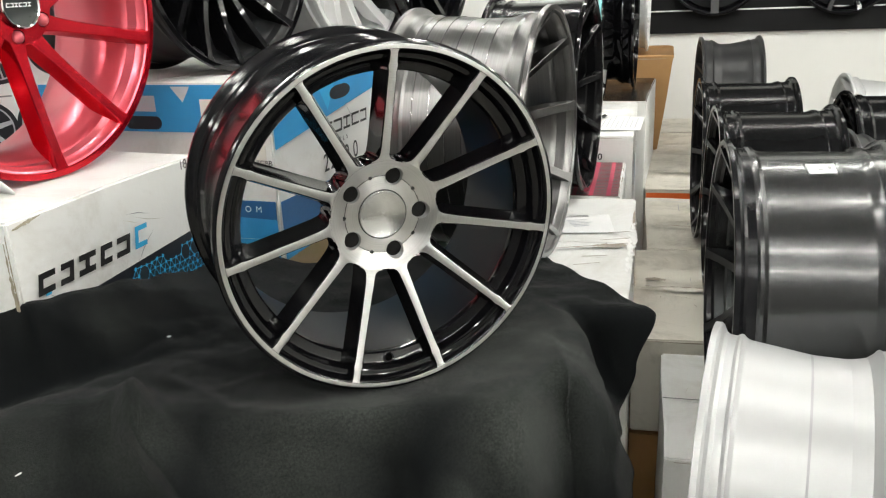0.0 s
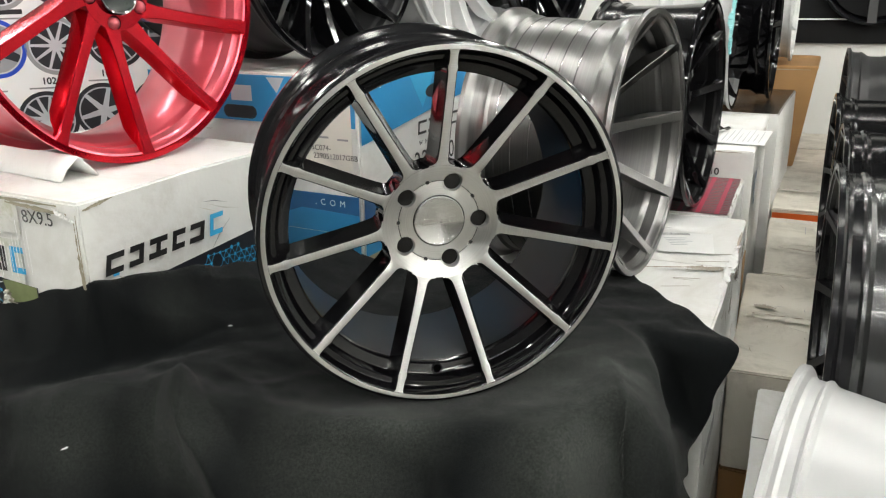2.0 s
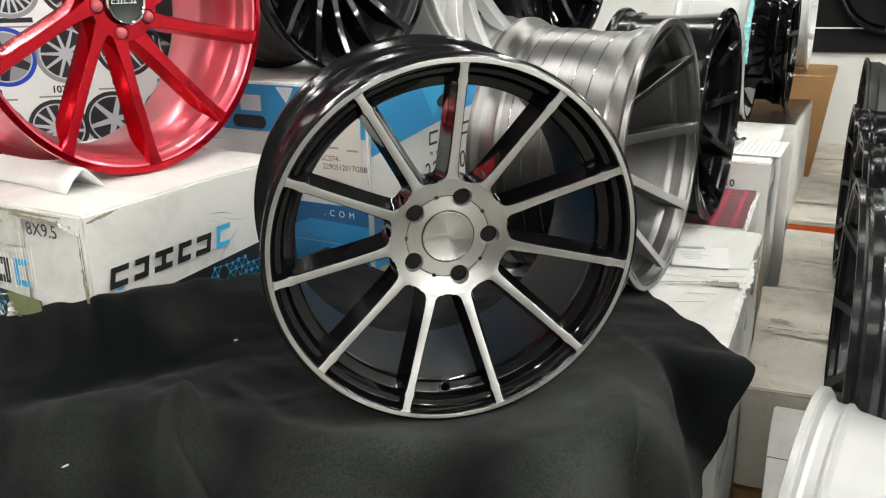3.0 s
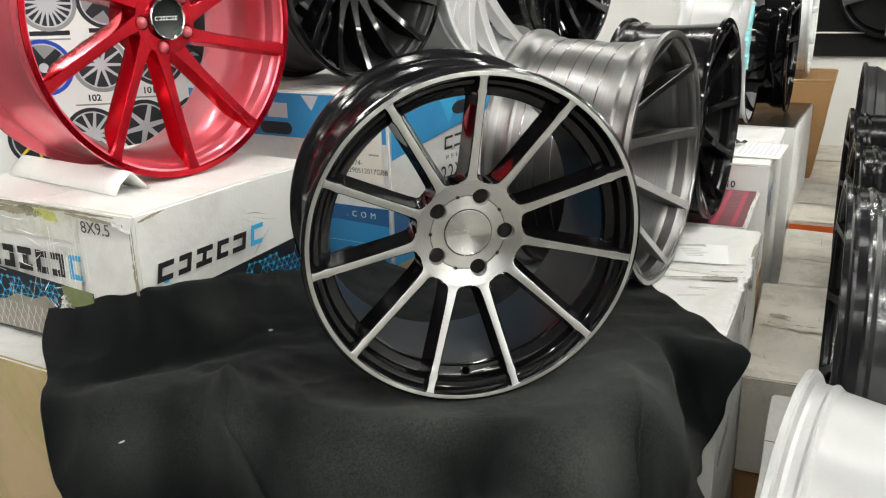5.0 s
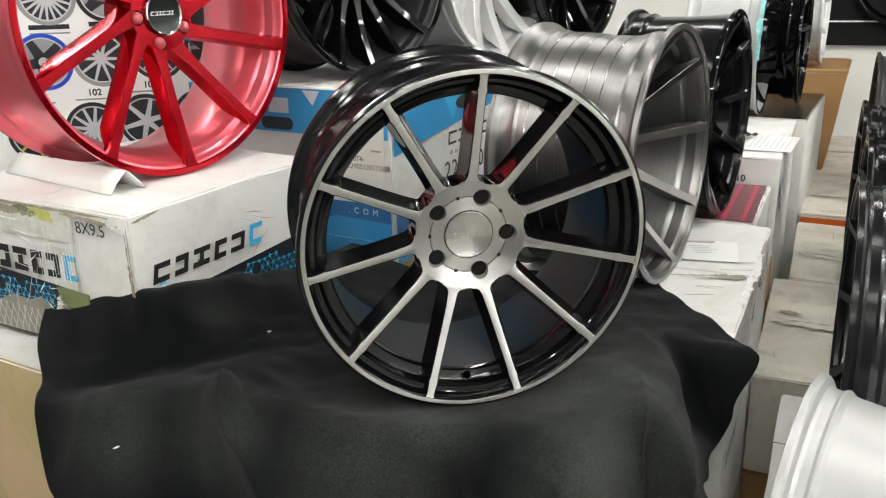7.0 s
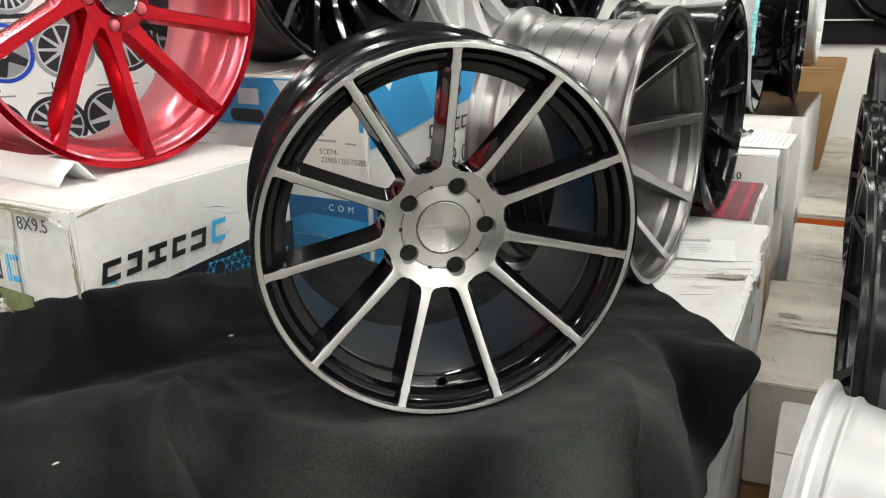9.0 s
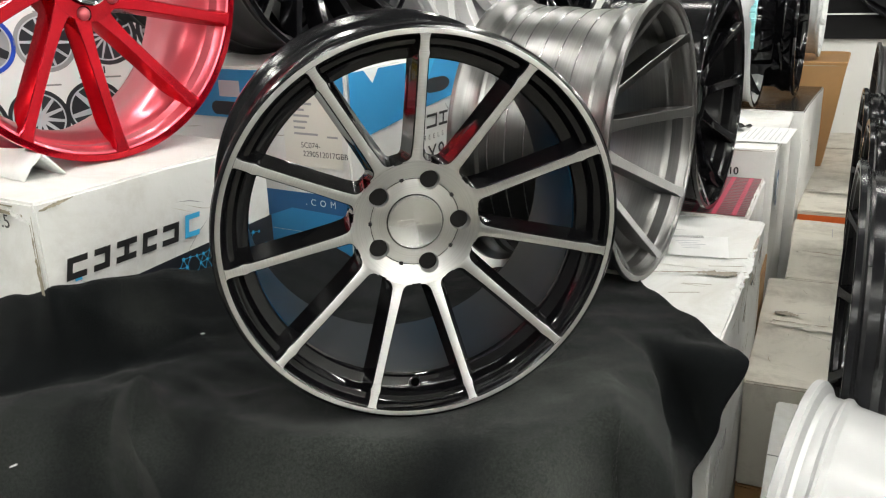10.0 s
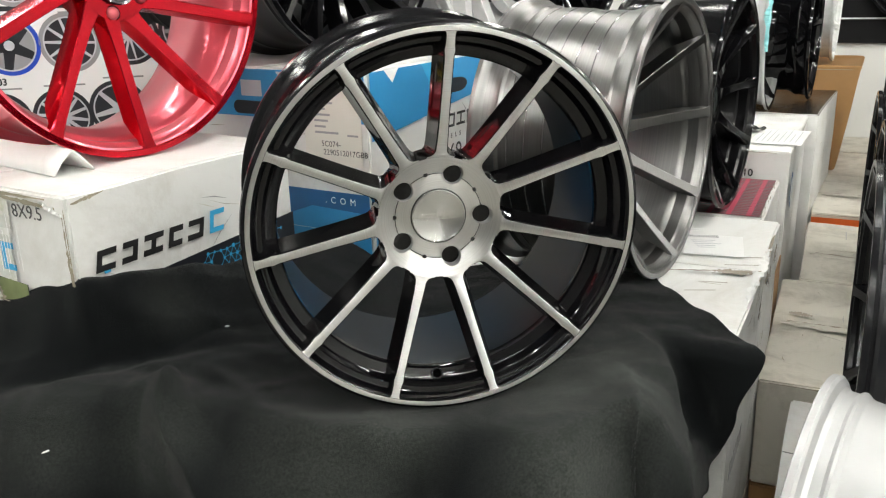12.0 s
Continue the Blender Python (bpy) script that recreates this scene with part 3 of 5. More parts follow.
W_A, W_B = 0.60, 0.79
white = carton("wheel_carton", (0.537, 2.245), -14, W_A, W_B, 0.26, 0.835, M["card_white"], "torn white carton carrying the brushed wheel", (1, 1), "x")
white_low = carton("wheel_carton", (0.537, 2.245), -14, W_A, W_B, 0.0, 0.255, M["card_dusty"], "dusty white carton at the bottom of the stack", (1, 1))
meshed = carton("wheel_carton", (0.500, 2.264), -14, 0.55, 0.44, 0.0, 0.838, M["card_white"], "white carton with a red mesh print under a black wheel", (1, -1))
ten = carton("wheel_carton", (0.632, 2.70), -14, 0.58, 0.73, 0.0, 0.92, M["card_white"], "white carton with a printed size and a paper on top", (1, -1))
film = carton("wheel_carton", (0.850, 3.43), -17, 0.60, 0.76, 0.0, 0.92, M["card_white"], "white carton topped with crumpled black film", (1, -1), top_mat=M["film_black"])
brown = carton("wheel_carton", (1.185, 4.27), -15, 0.50, 0.56, 0.535, 1.0, M["card_brown"], "tall brown carton with a folded-in top", (1, -1), flare=0.06)
GA = 0.62
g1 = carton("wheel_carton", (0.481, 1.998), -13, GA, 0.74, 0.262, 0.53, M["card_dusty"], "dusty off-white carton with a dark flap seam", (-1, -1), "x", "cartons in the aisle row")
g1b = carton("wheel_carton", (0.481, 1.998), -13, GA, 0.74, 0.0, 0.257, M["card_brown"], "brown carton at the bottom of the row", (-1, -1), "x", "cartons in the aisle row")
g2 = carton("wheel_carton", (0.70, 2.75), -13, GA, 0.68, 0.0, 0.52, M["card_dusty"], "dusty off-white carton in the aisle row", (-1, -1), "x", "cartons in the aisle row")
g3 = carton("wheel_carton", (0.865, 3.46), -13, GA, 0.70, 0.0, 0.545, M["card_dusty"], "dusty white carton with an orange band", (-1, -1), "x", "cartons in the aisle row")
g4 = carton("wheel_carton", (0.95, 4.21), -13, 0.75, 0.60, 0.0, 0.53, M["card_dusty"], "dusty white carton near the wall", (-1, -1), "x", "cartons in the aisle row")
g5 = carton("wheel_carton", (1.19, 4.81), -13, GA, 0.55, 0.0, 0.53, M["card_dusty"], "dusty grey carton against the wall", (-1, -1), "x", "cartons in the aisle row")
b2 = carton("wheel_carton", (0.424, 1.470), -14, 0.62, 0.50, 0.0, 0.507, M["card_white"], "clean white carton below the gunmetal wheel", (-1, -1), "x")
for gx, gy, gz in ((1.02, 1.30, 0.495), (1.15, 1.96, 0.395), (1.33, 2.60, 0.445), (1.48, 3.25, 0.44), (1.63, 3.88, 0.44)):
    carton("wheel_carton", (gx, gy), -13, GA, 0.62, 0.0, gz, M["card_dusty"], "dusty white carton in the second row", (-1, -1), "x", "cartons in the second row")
under = carton("wheel_carton", (0.36, 0.95), -14, 0.62, 0.48, 0.0, 0.335, M["card_white"], "white carton under the silver wheel", (-1, -1), "x")

# ---- the wheels ----
MAIN_N = (0.4014, -0.9151, -0.0376)
main, main_cap, main_hub = show_wheel(facing((-0.0638, 1.1654, 1.1065), MAIN_N), "black alloy wheel with eleven machined silver spokes on black cloth")
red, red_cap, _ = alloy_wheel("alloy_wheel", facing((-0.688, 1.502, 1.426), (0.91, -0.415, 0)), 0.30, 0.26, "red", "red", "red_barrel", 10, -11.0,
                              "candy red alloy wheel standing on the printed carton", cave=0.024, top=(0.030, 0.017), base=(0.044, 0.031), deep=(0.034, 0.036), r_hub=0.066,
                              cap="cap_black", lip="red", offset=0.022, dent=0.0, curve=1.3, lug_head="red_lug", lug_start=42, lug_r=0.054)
dish, _, _ = alloy_wheel("alloy_wheel", facing((0.251, 1.825, 1.106), (0.94, -0.345, 0)), 0.272, 0.31, "brushed_dark", "brushed_dark", "brushed", 9, 5.0,
                         "brushed bare metal wheel with thin deep spokes", cave=0.13, curve=1.15, top=(0.03, 0.018), base=(0.036, 0.026), deep=(0.03, 0.036), cap="brushed_dark", lip="brushed_dark", drop=0.026)
AISLE = tuple(-EX)
gun, _, _ = alloy_wheel("alloy_wheel", facing((0.568, 1.644, 0.806), AISLE), 0.302, 0.30, "black_satin", "black_satin", "gunmetal", 10, 5, "gunmetal grey wheel lying on its tread on a white carton",
                        "wheels in the aisle row", lip="black_satin", cap="cap_black", lip_deep=-0.030, drop=0.0225, straight="flat", flange=0.042)
sil, _, _ = alloy_wheel("alloy_wheel", facing((0.418, 1.222, 0.613), (-0.92, 0.39, 0)), 0.276, 0.30, "silver", "silver", "silver", 10, 5, "silver painted wheel standing on a carton",
                        "wheels in the aisle row", lip="silver", cap="silver", drop=0.038, straight="slope")
bl1, _, _ = alloy_wheel("alloy_wheel", facing((0.74, 2.24, 0.808), AISLE), 0.275, 0.30, "black_gloss", "black_gloss", "black_dull", 10, 5, "gloss black wheel standing in the aisle row",
                        "wheels in the aisle row", cap="cap_black", drop=0.0185, straight="flat")
bl2 = copy_thing(bl1, facing((0.89, 2.87, 0.80), AISLE))
og, _, _ = alloy_wheel("alloy_wheel", facing((1.20, 3.90, 0.837), AISLE), 0.29, 0.26, "grey_paint", "grey_paint", "grey_paint", 10, 5, "matt grey wheel standing near the wall",
                       "wheels in the aisle row", cap="cap_black")
bl3, _, _ = alloy_wheel("alloy_wheel", facing((0.90, 1.575, 0.775), AISLE), 0.275, 0.30, "black_satin", "black_satin", "black_satin", 10, 5, "satin black wheel beside the gunmetal one",
                        "wheels in the aisle row", cap="cap_black", drop=0.0185, straight="flat")
bl4 = copy_thing(bl1, facing((1.43, 2.95, 0.725), AISLE))
gr2 = copy_thing(og, facing((1.16, 2.36, 0.69), AISLE))
sl2 = copy_thing(sil, facing((1.66, 3.45, 0.72), AISLE))
bc, _, _ = alloy_wheel("alloy_wheel", facing((-0.452, 2.06, 1.517), (0.87, -0.5, 0)), 0.272, 0.29, "black_gloss", "black_gloss", "grey_paint", 15, 5,
                       "gloss black many-spoked wheel on the blue carton", top=(0.028, 0.014), base=(0.034, 0.024), deep=(0.04, 0.06), cap="cap_black")
bc2 = copy_thing(bc, facing((-0.715, 2.212, 1.517), (0.87, -0.5, 0)))
sd, _, _ = alloy_wheel("alloy_wheel", facing((-0.20, 2.52, 1.517), (0.9, -0.43, 0)), 0.27, 0.25, "silver_bright", "silver_bright", "silver", 12, 5,
                       "bright silver wheel with flat spokes in clear plastic", cap="silver_bright", top=(0.04, 0.03))
eb, _, _ = alloy_wheel("alloy_wheel", facing((0.02, 2.8, 1.517), (0.9, -0.43, 0)), 0.27, 0.25, "black_gloss", "black_gloss", "black_gloss", 10, 5,
                       "gloss black wheel behind the bright silver one", cap="cap_black")
gb, _, _ = alloy_wheel("alloy_wheel", facing((0.43, 2.36, 1.11), (0.95, -0.31, 0)), 0.27, 0.27, "black_gloss", "black_gloss", "black_dull", 10, 5,
                       "gloss black wheel standing behind the brushed one", cap="cap_black", straight=True)
hs, _, _ = alloy_wheel("alloy_wheel", facing((0.70, 3.55, 1.195), (0.96, -0.27, 0)), 0.272, 0.27, "black_gloss", "black_gloss", "silver", 10, 5,
                       "silver-barrelled wheel with teal tape on its rim", cap="cap_black", lip="black_gloss")
ib, _, _ = alloy_wheel("alloy_wheel", facing((0.90, 3.85, 1.195), (0.96, -0.27, 0)), 0.272, 0.27, "black_gloss", "black_gloss", "black_gloss", 10, 5,
                       "gloss black wheel standing on the film-topped carton", cap="cap_black")



# ---- the black cloth ----
def dusty_lit_cloth(name):
    """Black woven cloth, dull, with a fine weave; pale patches are dust and painted-in light on the folds."""
    m, n, l, b = material(name)
    tc = n.new("ShaderNodeTexCoord")
    weave = node(n, "ShaderNodeTexNoise", Scale=900.0, Detail=2.0)
    grain = node(n, "ShaderNodeTexNoise", Scale=260.0, Detail=5.0, Roughness=0.7)
    patch = node(n, "ShaderNodeTexNoise", Scale=7.0, Detail=7.0, Roughness=0.65, Distortion=0.4)
    for t in (weave, grain, patch):
        l.new(tc.outputs["Object"], t.inputs["Vector"])
    last = None
    # pale spots: some dust, some only brightness painted onto the lit folds
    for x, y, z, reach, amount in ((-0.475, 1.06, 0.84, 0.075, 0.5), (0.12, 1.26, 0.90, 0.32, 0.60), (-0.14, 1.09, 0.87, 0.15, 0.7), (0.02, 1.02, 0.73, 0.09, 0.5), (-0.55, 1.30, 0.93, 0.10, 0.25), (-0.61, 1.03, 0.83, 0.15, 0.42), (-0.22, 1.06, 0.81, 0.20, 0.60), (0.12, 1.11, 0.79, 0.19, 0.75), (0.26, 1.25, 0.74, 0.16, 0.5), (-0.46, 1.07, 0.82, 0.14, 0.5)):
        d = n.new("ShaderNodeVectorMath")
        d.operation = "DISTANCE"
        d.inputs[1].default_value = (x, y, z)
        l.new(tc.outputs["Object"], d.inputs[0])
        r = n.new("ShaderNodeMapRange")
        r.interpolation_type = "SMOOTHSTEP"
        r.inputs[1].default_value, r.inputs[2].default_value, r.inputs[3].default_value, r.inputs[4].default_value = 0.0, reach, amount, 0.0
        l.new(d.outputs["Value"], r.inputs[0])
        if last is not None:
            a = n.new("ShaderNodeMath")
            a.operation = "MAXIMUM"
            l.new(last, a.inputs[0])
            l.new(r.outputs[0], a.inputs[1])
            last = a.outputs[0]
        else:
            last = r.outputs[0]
    thin = n.new("ShaderNodeMath")          # a little lint lies everywhere
    thin.operation = "MAXIMUM"
    thin.inputs[1].default_value = 0.035
    l.new(last, thin.inputs[0])
    last = thin.outputs[0]
    spread = n.new("ShaderNodeMapRange")
    spread.inputs[1].default_value, spread.inputs[2].default_value, spread.inputs[3].default_value = 0.25, 0.75, 0.5
    l.new(patch.outputs[0], spread.inputs[0])
    speck = n.new("ShaderNodeMapRange")
    speck.inputs[1].default_value, speck.inputs[2].default_value, speck.inputs[3].default_value = 0.30, 0.72, 0.3
    l.new(grain.outputs[0], speck.inputs[0])
    for more in (spread.outputs[0], speck.outputs[0]):
        a = n.new("ShaderNodeMath")
        a.operation = "MULTIPLY"
        l.new(last, a.inputs[0])
        l.new(more, a.inputs[1])
        last = a.outputs[0]
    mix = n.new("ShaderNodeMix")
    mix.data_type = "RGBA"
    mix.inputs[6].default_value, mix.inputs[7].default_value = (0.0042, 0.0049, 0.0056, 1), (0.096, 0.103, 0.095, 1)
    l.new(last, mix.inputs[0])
    l.new(mix.outputs[2], b.inputs["Base Color"])
    b.inputs["Roughness"].default_value = 0.95
    b.inputs["Specular IOR Level"].default_value = 0.04
    b.inputs["Sheen Weight"].default_value, b.inputs["Sheen Roughness"].default_value = 0.085, 0.32
    add = n.new("ShaderNodeMath")
    l.new(weave.outputs[0], add.inputs[0])
    l.new(grain.outputs[0], add.inputs[1])
    bp = node(n, "ShaderNodeBump", Strength=0.8, Distance=0.0018)
    l.new(add.outputs[0], bp.inputs["Height"])
    l.new(bp.outputs[0], b.inputs["Normal"])
    return m


M["cloth"] = dusty_lit_cloth("black_cloth")


def fold(x, y, x0, y0, x1, y1, amount, width):
    """A soft ridge (or, if amount is negative, a valley) along a line."""
    dx, dy = x1 - x0, y1 - y0
    k = max(0, min(1, ((x - x0) * dx + (y - y0) * dy) / (dx * dx + dy * dy)))
    d2 = (x - x0 - k * dx) ** 2 + (y - y0 - k * dy) ** 2
    return amount * math.exp(-d2 / width ** 2) * (0.55 + 0.45 * math.sin(math.pi * k))


REGEN_C = Vector((-0.642, 1.20))
RU = Vector((-math.sin(radians(RY)), math.cos(radians(RY))))      # along the printed side
RV = Vector((-math.cos(radians(RY)), -math.sin(radians(RY))))     # along its front


def out_of_carton(x, y):
    """How far a place lies outside the printed carton's two near faces."""
    d = Vector((x, y)) - REGEN_C
    a, b = -d.dot(RV), -d.dot(RU)         # beyond the side, before the front
    if a <= 0 and b <= 0:
        return max(a, b)
    return math.hypot(max(a, 0), max(b, 0))


def smooth(k):
    k = max(0, min(1, k))
    return k * k * (3 - 2 * k)


def bend(x, *pts):
    """A smooth line through a few (x, value) pairs."""
    if x <= pts[0][0]:
        return pts[0][1]
    for (x0, y0), (x1, y1) in zip(pts, pts[1:]):
        if x <= x1:
            return y0 + (y1 - y0) * smooth((x - x0) / (x1 - x0))
    return pts[-1][1]


def top_height(x, y):
    p = Vector((x, y, 0))
    z = 0.8435 + 0.018 * smooth((-0.30 - x) / 0.25)
    # the sheet that leans from a straight valley up to the carton's two faces
    lx, ly = x + 0.615, y - 1.175
    along, behind = 0.76 * lx + 0.65 * ly, -0.65 * lx + 0.76 * ly
    rise = bend(along / 0.853, (0, 0.133), (0.06, 0.122), (0.2, 0.097), (0.3, 0.070), (0.45, 0.04)) if along > 0 else bend(-along / 0.522, (0, 0.133), (0.07, 0.116), (0.2, 0.078), (0.35, 0.04))
    lean = max(0.0, min(1.0, behind / (0.0226 + (0.613 * along if along > 0 else -1.63 * along)))) * smooth((-0.30 - x) / 0.16)
    z += rise * lean
    w = (fold(x, y, -0.40, 1.14, -0.30, 1.12, 0.006, 0.035) + fold(x, y, -0.66, 1.05, -0.58, 1.13, 0.008, 0.03)
         + fold(x, y, 0.02, 1.25, 0.17, 1.40, 0.008, 0.03) + fold(x, y, -0.18, 1.10, 0.08, 1.17, 0.006, 0.05)
         + 0.012 * noise.noise(p * 6) + 0.006 * noise.noise(p * 15 + Vector((3, 1, 0))) + 0.002 * noise.noise(p * 37) + 0.010 * (0.25 - abs(noise.noise(p * 9 + Vector((1, 7, 0))))))
    near = math.exp(-(((x + 0.09) / 0.17) ** 2 + ((y - 1.24) / 0.17) ** 2))
    w = w * (1 - 0.9 * near) * (1 - 0.8 * lean)
    return z + (w if x < 0.1 and y < 1.40 else max(w, -0.003)) + 0.004 * near


def hang(qx, qy, dx, dy, u, v, lean):
    """Where cloth lies that leaves its support at q and goes on by d."""
    d = math.hypot(dx, dy)
    z = top_height(qx, qy)
    if d < 1e-6:
        return Vector((qx, qy, z))
    ex, ey = dx / d, dy / d
    rho = 0.04
    arc = rho * lean
    if d < arc:
        a = d / rho
        out, down = rho * math.sin(a), rho * (1 - math.cos(a))
    else:
        out = rho * math.sin(lean) + (d - arc) * math.cos(lean)
        down = rho * (1 - math.cos(lean)) + (d - arc) * math.sin(lean)
    grow = min(1, d / 0.12)
    wave = grow * (0.022 * math.sin(u * 19 + 1.1) + 0.012 * math.sin(u * 41 + v * 9) + 0.022 * noise.noise(Vector((u * 6, v * 5, 2)))) * abs(ey)
    wave += grow * 0.012 * math.sin(v * 22 + 0.5) * abs(ex)
    out += 0.012 * grow * (0.25 - abs(noise.noise(Vector((u * 9, v * 7, 4)))))
    wave *= 1 - 0.85 * smooth((u - 0.20) / 0.07)
    out += wave * (0.3 + 0.7 * smooth((u + 0.42) / 0.2))
    return Vector((qx + ex * out, qy + ey * out, z - down + 0.006 * grow * noise.noise(Vector((u * 14, v * 14, 5)))))


def cloth_point(u, v):
    edge_v = bend(u, (-0.9, 1.075), (-0.56, 1.075), (-0.49, 1.13), (-0.20, 1.10), (0.06, 1.14), (0.19, 1.22))
    edge_u = 0.185 + 0.13 * max(0, v - 1.25)
    far_v = 1.465 - 0.25 * (u - 0.343)          # the front edge of the white carton
    qx, qy = min(u, edge_u), max(v, edge_v)
    dx, dy = u - qx, v - qy
    if v > far_v:
        return Vector((u, v, top_height(u, v)))
    p = hang(qx, qy, dx, dy, u, v, radians(66))
    near = smooth((math.hypot(dx, dy) * 1.7 - (far_v - v)) / 0.09 + 0.5) * smooth((u - 0.19) / 0.05) * smooth((v - 1.03) / 0.10)
    if near > 0:
        p = p.lerp(hang(u, far_v, 0.0, v - far_v, u, v, radians(76)), near)
    return p


bm = bmesh.new()
NX, NY = 340, 300
grid, flat = [], []
for j in range(NY + 1):
    v = 0.56 + (1.80 - 0.56) * j / NY
    left = -0.885 + 0.110 * smooth((1.28 - v) / 0.2) + 0.45 * max(0, 1.08 - v) + 0.006 * math.sin(v * 31)
    right = bend(v, (0.95, 0.40), (1.12, 0.358), (1.20, 0.336), (1.26, 0.321), (1.34, 0.346), (1.43, 0.385)) if v < 1.43 else 0.385 - 0.47 * (v - 1.43)
    row = []
    for i in range(NX + 1):
        u = left + (right - left) * i / NX
        row.append(bm.verts.new(cloth_point(u, v)))
    grid.append(row)
    flat.append([(left + (right - left) * i / NX, v) for i in range(NX + 1)])
# ease the creases
for _ in range(4):
    old = [[v.co.copy() for v in row] for row in grid]
    for j in range(1, NY):
        for i in range(1, NX):
            grid[j][i].co = old[j][i] * 0.4 + (old[j - 1][i] + old[j + 1][i] + old[j][i - 1] + old[j][i + 1]) * 0.15


def crease(p, line, amount, left, right):
    """Height of a crease along a line of the sheet's (u, v): sharp at the crest, falling off by its own width to either side."""
    best, value = 9.0, 0.0
    for (a, ha), (b, hb) in zip(line, line[1:]):
        d = b - a
        k = max(0.0, min(1.0, (p - a).dot(d) / d.length_squared))
        off = p - a - d * k
        dist = off.length
        if dist < best:
            best = dist
            turn = d.cross(off) / max(1e-9, d.length * dist)
            width = right + (left - right) * smooth(0.5 + 0.5 * turn)
            value = amount * (ha + (hb - ha) * k) * math.exp(-(math.sqrt(dist * dist + 2.5e-5) - 0.005) / width)
    return value


CREASES = (
    # the tent over the hidden corner, and the steep side to its right
    ([(-0.474, 1.130, 1.0), (-0.448, 1.090, 1.0), (-0.405, 1.045, 0.9), (-0.345, 0.965, 0.7), (-0.29, 0.88, 0.4)], 0.046, 0.034, 0.040),
    ([(-0.43, 1.125, 0.6), (-0.40, 1.09, 1.0), (-0.35, 1.03, 1.0), (-0.28, 0.92, 0.6)], -0.022, 0.06, 0.015),
    ([(-0.530, 1.10, 0.4), (-0.525, 1.04, 1.0), (-0.53, 0.97, 0.5)], -0.012, 0.03, 0.05),
    # the valley at the foot of the sheet that leans on the carton
    ([(-0.80, 1.08, 0.1), (-0.73, 1.102, 0.3), (-0.588, 1.156, 0.7), (-0.551, 1.236, 0.9), (-0.496, 1.311, 0.6), (-0.42, 1.40, 0.2)], -0.016, 0.022, 0.014),
    ([(-0.64, 1.20, 0.2), (-0.56, 1.27, 1.0), (-0.50, 1.36, 0.3)], 0.014, 0.018, 0.022),
    ([(-0.70, 1.135, 0.3), (-0.63, 1.165, 1.0), (-0.58, 1.20, 0.2)], 0.006, 0.018, 0.018),
    # soft streaks up the leaning sheet
    ([(-0.60, 1.215, 0.3), (-0.52, 1.335, 1.0), (-0.42, 1.45, 0.3)], -0.008, 0.020, 0.020),
    ([(-0.61, 1.27, 0.3), (-0.54, 1.40, 1.0), (-0.46, 1.52, 0.3)], 0.009, 0.020, 0.028),
    ([(-0.80, 1.13, 0.4), (-0.72, 1.150, 1.0), (-0.65, 1.175, 0.3)], 0.006, 0.018, 0.018),
    ([(-0.70, 1.06, 0.3), (-0.62, 1.09, 1.0), (-0.55, 1.10, 0.3)], 0.006, 0.03, 0.03),
    # the deep fold between the front panel and the flap
    ([(0.215, 1.60, 0.0), (0.242, 1.50, 0.05), (0.262, 1.43, 0.3), (0.280, 1.369, 1.0), (0.305, 1.31, 0.9), (0.35, 1.22, 0.5)], -0.026, 0.018, 0.035),
    ([(0.170, 1.50, 0.2), (0.215, 1.42, 0.7), (0.232, 1.351, 1.0), (0.285, 1.285, 1.0), (0.325, 1.17, 0.8)], 0.026, 0.012, 0.045),
    ([(0.160, 1.33, 0.3), (0.173, 1.284, 1.0), (0.186, 1.190, 1.0), (0.192, 1.08, 0.6)], 0.014, 0.012, 0.030),
    # soft waves over the front edge
    ([(-0.30, 1.12, 0.4), (-0.20, 1.075, 1.0), (-0.16, 1.03, 0.4)], 0.008, 0.04, 0.04),
    ([(-0.02, 1.08, 0.3), (0.06, 1.05, 1.0), (0.09, 0.98, 0.5)], 0.012, 0.03, 0.03),
    ([(-0.10, 1.05, 0.4), (-0.08, 0.97, 1.0), (-0.07, 0.88, 0.8)], -0.012, 0.05, 0.05),
)
CREASES = [([(Vector((u, v)), h) for u, v, h in line], amount, left, right) for line, amount, left, right in CREASES]
lift = {}
for j in range(1, NY):
    for i in range(1, NX):
        p = Vector(flat[j][i])
        h = sum(crease(p, *c) for c in CREASES)
        if abs(h) > 1e-5:
            n = (grid[j][i + 1].co - grid[j][i - 1].co).cross(grid[j + 1][i].co - grid[j - 1][i].co).normalized()
            lift[j, i] = n * h
for (j, i), d in lift.items():
    fade = min(1.0, i / 12, (NX - i) / 12, j / 8)
    grid[j][i].co += d * fade
for j in range(NY):
    for i in range(NX):
        q = (grid[j][i], grid[j][i + 1], grid[j + 1][i + 1], grid[j + 1][i])
        if not all(out_of_carton(v.co.x, v.co.y) < -0.012 for v in q):
            bm.faces.new(q)
for v in [v for v in bm.verts if not v.link_faces]:
    bm.verts.remove(v)
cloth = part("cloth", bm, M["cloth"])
thick = cloth.modifiers.new("thick", "SOLIDIFY")
thick.thickness, thick.offset = 0.0016, -1
tagged(cloth, "black fabric cloth draped over a carton in soft folds", "cloth")
